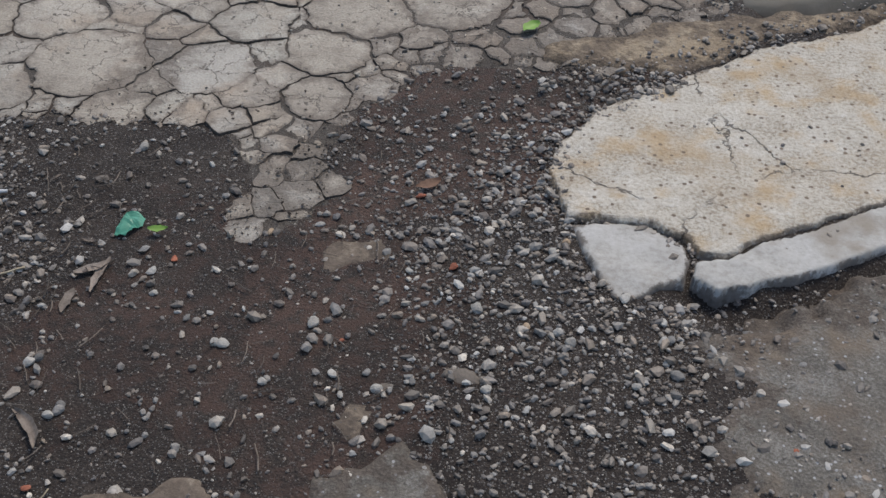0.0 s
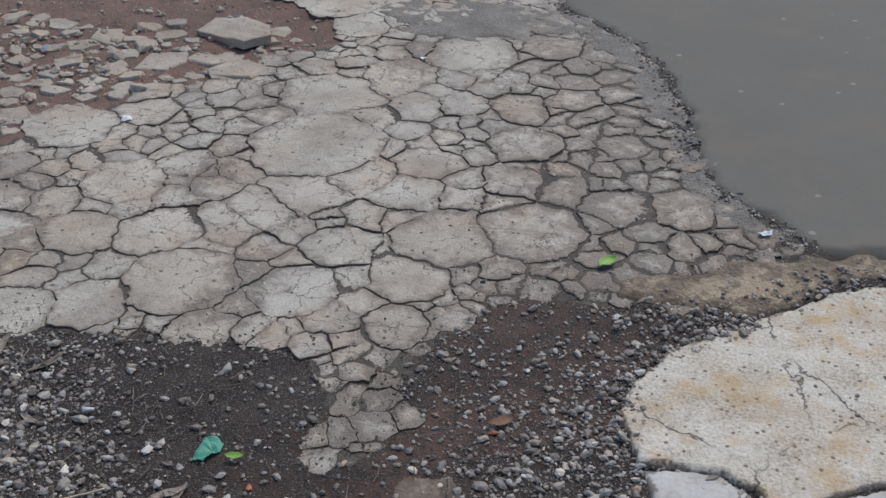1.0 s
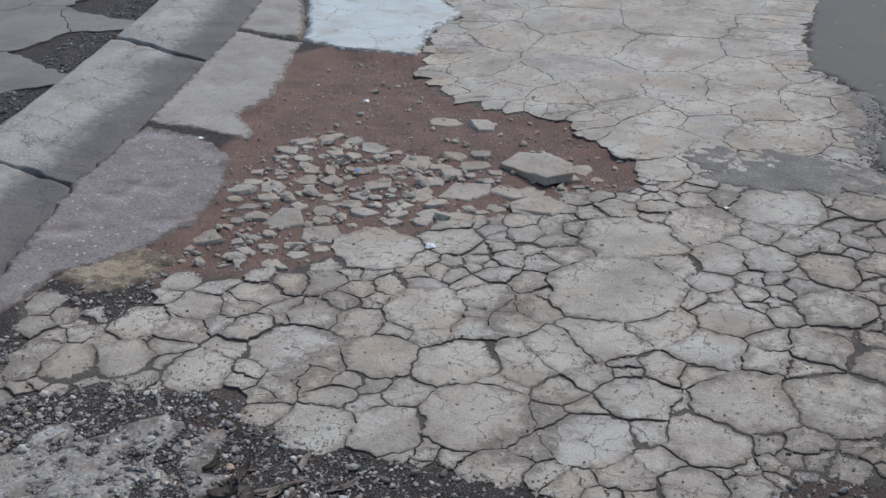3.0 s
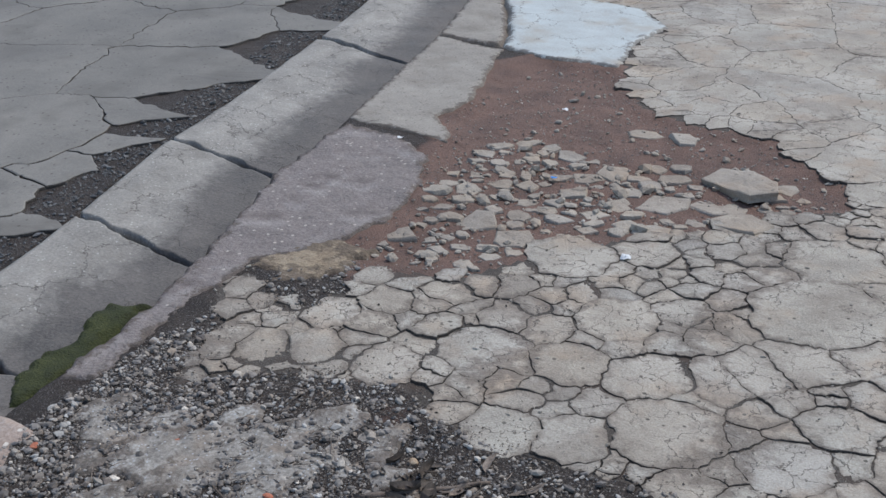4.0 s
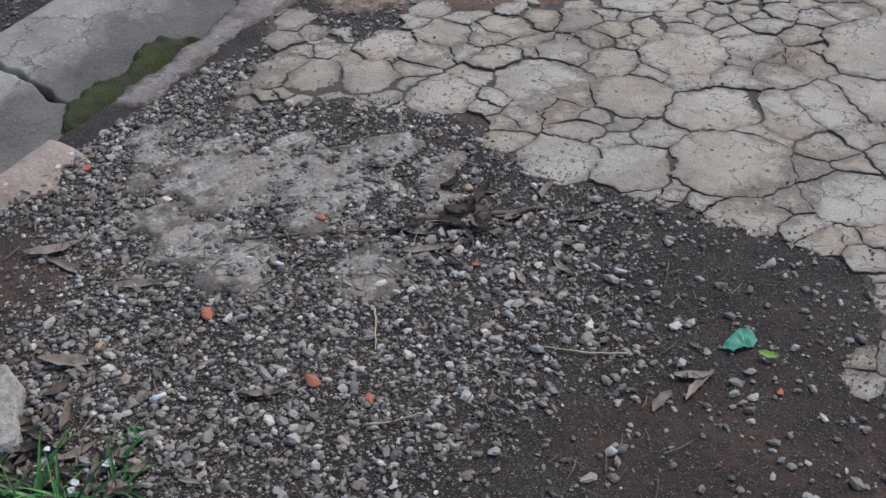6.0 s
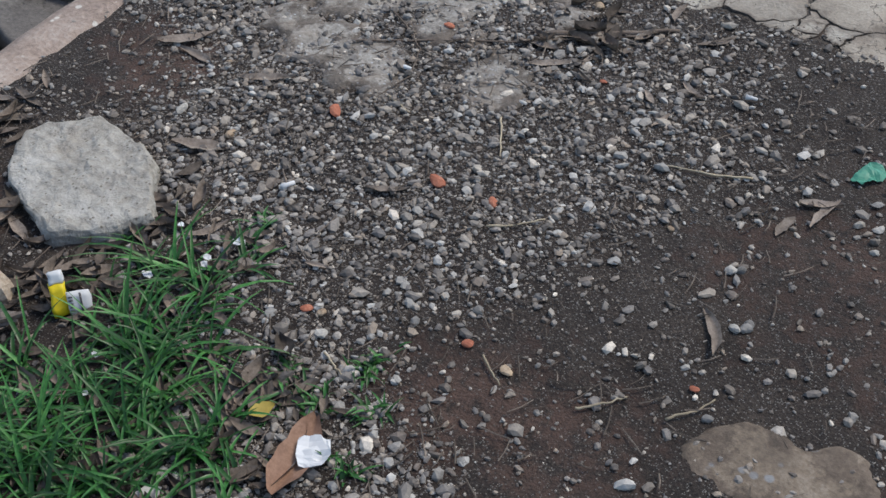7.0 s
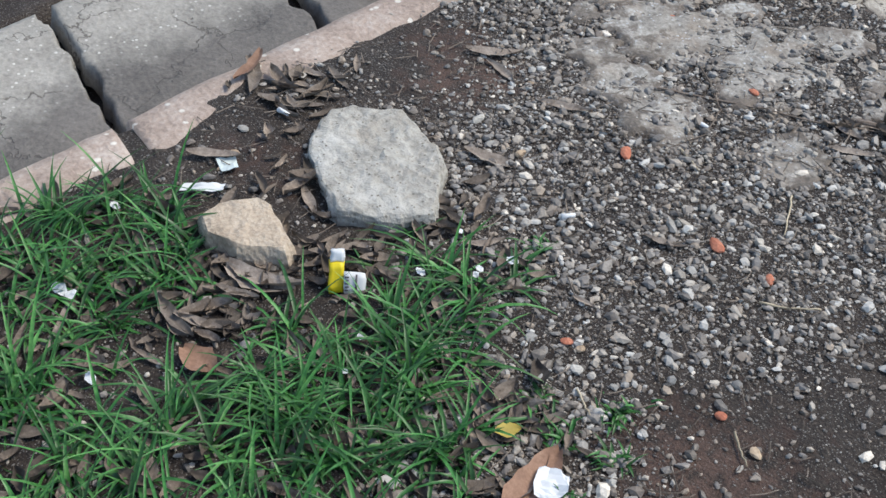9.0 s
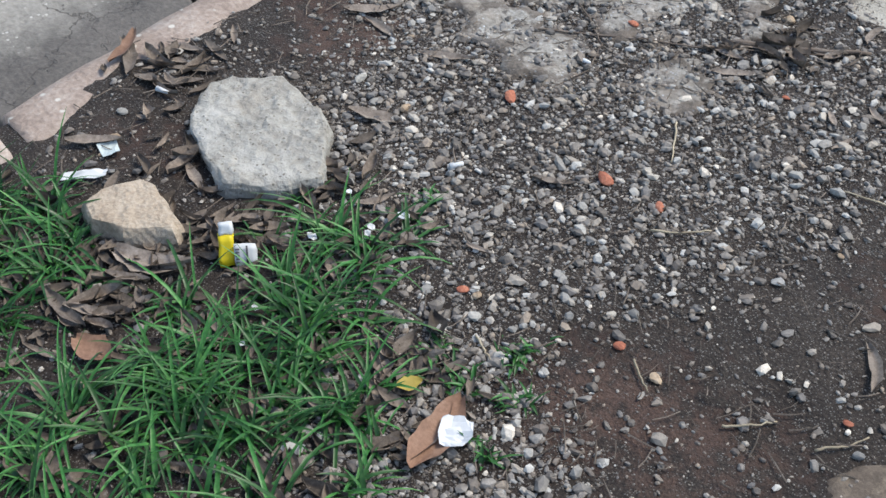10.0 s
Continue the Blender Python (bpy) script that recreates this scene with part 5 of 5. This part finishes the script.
def tube(points, r, rng, sides=5):
    P = [Vector(p) for p in points]
    V, F = [], []
    for i, p in enumerate(P):
        d = (P[min(i + 1, len(P) - 1)] - P[max(i - 1, 0)]).normalized()
        a = d.cross(Vector((0, 0, 1))).normalized()
        b = a.cross(d)
        q = r * (1 - 0.5 * i / len(P)) * rng.uniform(0.85, 1.15)
        V += [tuple(p + a * q * math.cos(6.283 * k / sides) + b * q * math.sin(6.283 * k / sides)) for k in range(sides)]
    for i in range(len(P) - 1):
        F += [(i * sides + k, i * sides + (k + 1) % sides, (i + 1) * sides + (k + 1) % sides, (i + 1) * sides + k) for k in range(sides)]
    F += [tuple(range(sides))[::-1], tuple((len(P) - 1) * sides + k for k in range(sides))]
    return V, F


def stalk(name, xy, r, mat, label, lift=0.006):
    dense = []
    for (ax, ay), (bx, by) in zip(xy, xy[1:]):
        for k in range(5):
            dense.append((ax + (bx - ax) * k / 5, ay + (by - ay) * k / 5))
    dense.append(xy[-1])
    pts = [(x + 0.0015 * rng.uniform(-1, 1), y + 0.0015 * rng.uniform(-1, 1), float(ground_z(x, y)) + lift + 0.001 * rng.uniform(-1, 1)) for x, y in dense]
    V, F = tube(pts, r, rng)
    return tagged(link_mesh(name, V, F, mat, smooth_it=True), label, "twig")


stalk("twig", [(-1.306, 1.359), (-1.214, 1.325), (-1.138, 1.285), (-1.094, 1.208), (-1.095, 1.107)], 0.0022, M_TWIG, "thin curved dark twig on the gravel")
stalk("twig", [(-1.258, 1.216), (-1.15, 1.317), (-1.016, 1.421), (-0.832, 1.599)], 0.0022, M_TWIG, "long thin dark twig on the gravel")
stalk("stick", [(-0.99, 1.475), (-0.90, 1.555), (-0.81, 1.64)], 0.006, M_TWIG, "broken brown stick among dry leaves")
for a, b, c, d in ((-1.084, 1.143, -1.016, 1.13), (-0.718, 0.648, -0.665, 0.634), (-0.55, 0.789, -0.498, 0.763), (-0.886, 1.22, -0.819, 1.136), (-0.30, 0.86, -0.27, 0.93), (-0.72, 0.99, -0.66, 1.06),
                   (-0.48, 1.36, -0.60, 1.29), (-0.40, 0.80, -0.36, 0.86)):
    stalk("straw", [(a, b), ((a + c) / 2 + 0.004, (b + d) / 2 - 0.003), (c, d)], 0.0020, M_STRAW, "pale dry straw lying on the gravel")
SV, SF = [], []
for k in range(1900):
    x, y = rng.uniform(-1.65, 0.3), rng.uniform(0.25, 1.75)
    if not free(np.array([x]), np.array([y]), 0.0)[0] or (x > -0.35 and rng.uniform() < 0.75):
        continue
    L, a = rng.uniform(0.012, 0.05), rng.uniform(0, 3.14)
    z = float(ground_z(x, y)) + 0.006
    V, F = tube([(x - L / 2 * math.cos(a), y - L / 2 * math.sin(a), z), (x + 0.003, y - 0.002, z + 0.002), (x + L / 2 * math.cos(a), y + L / 2 * math.sin(a), z)], rng.uniform(0.0006, 0.0014), rng, 4)
    SF += [tuple(i + len(SV) for i in f) for f in F]
    SV += V
tagged(link_mesh("straw_litter", SV, SF, M_LITTER), "short dry straws and twigs strewn over the gravel", "litter", kind="stuff")

# dry leaf litter in the grass and round the lumps
LV, LF, base_i = [], [], 0
for k in range(900):
    if k < 700:
        x, y = rng.uniform(-1.5, -0.6), rng.uniform(-0.25, 0.75)
        if depth_in(GRASS, x, y) < -0.02:
            continue
    else:
        c = ((-1.13, 0.29, 0.07), (-1.25, 0.47, 0.10), (-1.55, 0.62, 0.10), (-1.10, 0.50, 0.06), (-0.90, 1.53, 0.09), (-1.12, 0.66, 0.07), (-0.72, 0.55, 0.07))[k % 7]
        x, y = c[0] + rng.normal(0, c[2] * 0.7), c[1] + rng.normal(0, c[2] * 0.6)
    V, F = leaf_arrays(rng, rng.uniform(0.16, 0.45), rng.uniform(0.1, 0.5), 6)
    L, a = rng.uniform(0.02, 0.066), rng.uniform(0, 6.28)
    ca, sa = math.cos(a), math.sin(a)
    Q = V * L
    W = np.stack([x + Q[:, 0] * ca - Q[:, 1] * sa, y + Q[:, 0] * sa + Q[:, 1] * ca, float(ground_z(x, y)) + 0.006 + Q[:, 2] + Q[:, 0] * rng.uniform(-0.25, 0.25)], 1)
    LV.append(W)
    LF += [tuple(i + base_i for i in f) for f in F]
    base_i += len(W)
tagged(link_mesh("leaf_litter", np.concatenate(LV).tolist(), LF, M_LITTER, smooth_it=True), "dry brown leaf litter under the grass", "leaf litter", kind="stuff")

# ---------------------------------------------------------------- grass
def grass_blades(tufts, rng, name, label):
    V, F = [], []
    for x, y, size in tufts:
        for k in range(rng.randint(6, 11)):
            a, L, lean = rng.uniform(0, 6.283), size * rng.uniform(0.6, 1.4), rng.uniform(0.45, 1.7)
            w = rng.uniform(0.0015, 0.0036)
            bx, by = x + rng.normal(0, 0.009), y + rng.normal(0, 0.009)
            bz = float(ground_z(bx, by)) - 0.003
            ca, sa = math.cos(a), math.sin(a)
            b0, n = len(V), 6
            px, pz = 0.0, 0.0
            for i in range(n):
                u = i / (n - 1)
                ang = 1.45 - lean * (0.35 + 1.35 * u)
                if i:
                    px += math.cos(ang) * L / (n - 1)
                    pz += math.sin(ang) * L / (n - 1)
                pz = max(pz, 0.004 * u)
                ww = w * (1 - u ** 2.2) + 0.0002
                V += [(bx + px * ca - ww * sa, by + px * sa + ww * ca, bz + pz), (bx + px * ca, by + px * sa, bz + pz - ww * 0.5), (bx + px * ca + ww * sa, by + px * sa - ww * ca, bz + pz)]
            for i in range(n - 1):
                q = b0 + 3 * i
                F += [(q, q + 1, q + 4, q + 3), (q + 1, q + 2, q + 5, q + 4)]
    ob = link_mesh(name, np.array(V), np.array(F), M_GRASS, smooth_it=True)
    return tagged(ob, label, "grass", kind="stuff")


rng = np.random.RandomState(42)
tufts = []
while len(tufts) < 310:
    x, y = rng.uniform(-1.55, -0.5), rng.uniform(-0.3, 0.8)
    d = float(depth_in(GRASS, x, y))
    thick = 0.42 + 0.75 * float(rough_field(x, y, 9, 33))
    for cx, cy, q in ((-1.10, 0.27, 0.09),):
        thick -= 0.8 * float(blob(x, y, cx, cy, q))
    thick += 0.5 * float(blob(x, y, -1.2, -0.02, 0.35)) + 0.7 * float(blob(x, y, -1.36, 0.22, 0.16)) + 0.35 * float(blob(x, y, -0.85, 0.32, 0.2))
    bare = math.hypot(x + 1.27, y - 0.62) < 0.20 or math.hypot(x + 1.23, y - 0.385) < 0.085 or math.hypot(x + 1.04, y - 0.445) < 0.055 or math.hypot(x + 1.0, y - 0.425) < 0.04
    if d > 0.0 and not bare and rng.uniform() < max(0.06, thick):
        tufts.append((x, y, rng.uniform(0.05, 0.14)))
grass_blades(tufts, rng, "grass", "green grass growing in loose tufts through leaf litter")
for x, y in ((-0.667, 0.656), (-0.641, 0.675), (-0.649, 0.582), (-0.60, 0.618), (-1.13, 0.625), (-0.99, 0.79), (-0.70, 0.57), (-0.57, 0.52), (-0.74, 0.60)):
    grass_blades([(x + rng.normal(0, 0.012), y + rng.normal(0, 0.012), 0.032) for _ in range(3)], rng, "grass_tuft", "small green grass tuft growing in the gravel")

# ---------------------------------------------------------------- litter
def crumpled(name, outline, z, mat, rng, amount=0.006, parent=None, label="", cuts=3):
    """A crumpled flat scrap with some thickness over an outline in metres."""
    bm = bmesh.new()
    f = bm.faces.new([bm.verts.new((x, y, 0)) for x, y in outline])
    bmesh.ops.triangulate(bm, faces=[f])
    bmesh.ops.subdivide_edges(bm, edges=bm.edges[:], cuts=cuts, use_grid_fill=True)
    off = Vector(rng.uniform(-50, 50, 3))
    for v in bm.verts:
        v.co.z = z + amount * (noise.noise(v.co * 60 + off) + 0.5 * abs(noise.noise(v.co * 150 + off)))
    bmesh.ops.solidify(bm, geom=bm.faces[:], thickness=0.0006)
    me = bpy.data.meshes.new(name)
    bm.to_mesh(me)
    bm.free()
    me.materials.append(mat)
    ob = new(name, me)
    if parent:
        ob.parent = parent
    if label:
        ob["label"] = label
    return ob


def scrap(name, x, y, outline, mat, label, category, rng, lift=0.008, amount=0.006, turn=0.0):
    ob = crumpled(name, outline, 0.0, mat, rng, amount)
    ob.location, ob.rotation_euler = (x, y, float(ground_z(x, y)) + lift), (0, 0, turn)
    return tagged(ob, label, category)


rng = np.random.RandomState(3)
scrap("plastic_scrap", -0.34, 1.487, [(-0.022, -0.026), (0.0, -0.03), (0.008, -0.012), (0.020, 0.0), (0.018, 0.022), (0.002, 0.032), (-0.016, 0.024), (-0.022, 0.002)], M_GREEN,
      "crumpled turquoise-green scrap of plastic on dark soil", "plastic scrap", rng, 0.006, 0.012)
scrap("paper_scrap", -0.598, 0.514, [(-0.030, 0.006), (-0.010, 0.026), (0.004, 0.030), (0.024, 0.012), (0.026, -0.006), (0.004, -0.026), (-0.012, -0.016)], M_PAPER,
      "crumpled white paper scrap beside a brown leaf", "paper scrap", rng, 0.018, 0.010)
scrap("paper_strip", -1.374, 0.370, [(-0.036, -0.009), (0.034, -0.010), (0.038, 0.006), (0.010, 0.010), (-0.03, 0.009)], M_PAPER, "creased white paper strip beside the grass", "paper strip", rng, 0.014, 0.006, 1.14)
scrap("foil_scrap", -1.42, 0.435, [(-0.022, -0.012), (0.018, -0.018), (0.024, 0.010), (-0.012, 0.02)], M_FOIL, "dull pale wrapper scrap near the kerb", "wrapper", rng, 0.008, 0.005)
# The scrap at (-1.776, 3.699) stands in for a small pale stone.
for x, y, r in ((-1.25, 0.094, 0.016), (-0.948, 0.433, 0.008), (-1.026, 0.578, 0.010), (-0.977, 0.644, 0.009), (-0.985, 0.66, 0.008), (-0.974, 0.712, 0.011), (-1.06, 0.074, 0.012), (-0.899, 0.38, 0.006),
                (-1.073, 0.679, 0.006), (-1.397, 0.23, 0.012), (-1.029, 2.674, 0.016), (-2.10, 3.12, 0.012), (-1.776, 3.699, 0.014), (-0.339, 3.224, 0.010), (0.63, 2.411, 0.018), (-1.235, 0.105, 0.012)):
    scrap("paper_scrap", x, y, odd_outline(r, rng, 6, 0.75), M_PAPER, "small white crumpled paper bit", "paper scrap", rng, 0.016 if y < 0.9 else 0.010, r * 0.6)
scrap("plastic_bit", -1.476, 3.08, odd_outline(0.012, rng, 6, 0.8), M_BLUE, "small bright blue plastic bit among rubble", "plastic scrap", rng, 0.02, 0.006)
for (x0, y0, x1, y1) in ((-1.027, 0.844, -1.020, 0.866), (-1.516, 0.576, -1.493, 0.585), (-1.128, 1.221, -1.108, 1.228), (-0.603, 1.538, -0.584, 1.544)):
    z = float(ground_z(x0, y0)) + 0.008
    V, F = tube([(x0, y0, z), ((x0 + x1) / 2, (y0 + y1) / 2, z + 0.0005), (x1, y1, z)], 0.0048, rng, 10)
    tagged(link_mesh("cigarette_butt", V, F, M_PAPER, smooth_it=True), "white cigarette filter end lying on gravel", "cigarette butt", "cigarette butts")

# small printed packet
packet = thing("snack_packet", "torn yellow and white printed packet standing in grass", "packet", at=(-1.058, 0.450, 0.004))
packet.rotation_euler = (radians(-28), radians(4), radians(63))
packet.scale = (1.2, 1.2, 1.12)


def box_part(name, x0, x1, y0, y1, z0, z1, mat, label="", bulge=0.003):
    bm = bmesh.new()
    bmesh.ops.create_cube(bm, size=1.0)
    bmesh.ops.subdivide_edges(bm, edges=bm.edges[:], cuts=3, use_grid_fill=True)
    for v in bm.verts:
        v.co = Vector((x0 + (v.co.x + 0.5) * (x1 - x0), y0 + (v.co.y + 0.5) * (y1 - y0), z0 + (v.co.z + 0.5) * (z1 - z0)))
        v.co += noise.noise_vector(v.co * 70) * bulge
    return part(name, bm, mat, packet, label)


box_part("packet_body", -0.009, 0.009, -0.007, 0.007, 0.0, 0.042, M_YELLOW)
box_part("packet_top", -0.008, 0.009, -0.006, 0.006, 0.043, 0.058, M_PAPER, "white torn top of the packet")
flap = box_part("packet_flap", 0.009, 0.036, -0.012, -0.009, 0.0, 0.030, M_PAPER, "white printed flap of the packet")
for k in range(5):
    bm = bmesh.new()
    bmesh.ops.create_cube(bm, size=1.0)
    for v in bm.verts:
        v.co = Vector((0.0125 + v.co.x * 0.005, -0.0142 + v.co.y * 0.001, 0.006 + 0.0045 * k + v.co.z * 0.0018))
    part("print_bar", bm, M_INK, flap)
bm = bmesh.new()
bmesh.ops.create_cube(bm, size=1.0)
for v in bm.verts:
    v.co = Vector((0.024 + v.co.x * 0.0025, -0.0142 + v.co.y * 0.001, 0.015 + v.co.z * 0.026))
part("print_bar", bm, M_INK, flap)

# ---------------------------------------------------------------- pieces of the pavement
rng = np.random.RandomState(77)
lay_slabs(pavement, "slab", pave_cells, M_SLAB, M_SLABS, crack_width, lambda x, y: 0.0, 0.03, rng, 300, (-0.4, 2.2),
          lambda x, y: depth_in(PAVEMENT, x, y) > 0.006, "smaller and farther slabs of the cracked pavement", 0.0085, 0.005, 0.0022, 0.011,
          pave_widths, lambda x, y: float(1 - 0.85 * smooth(y, 3.3, 3.8)))
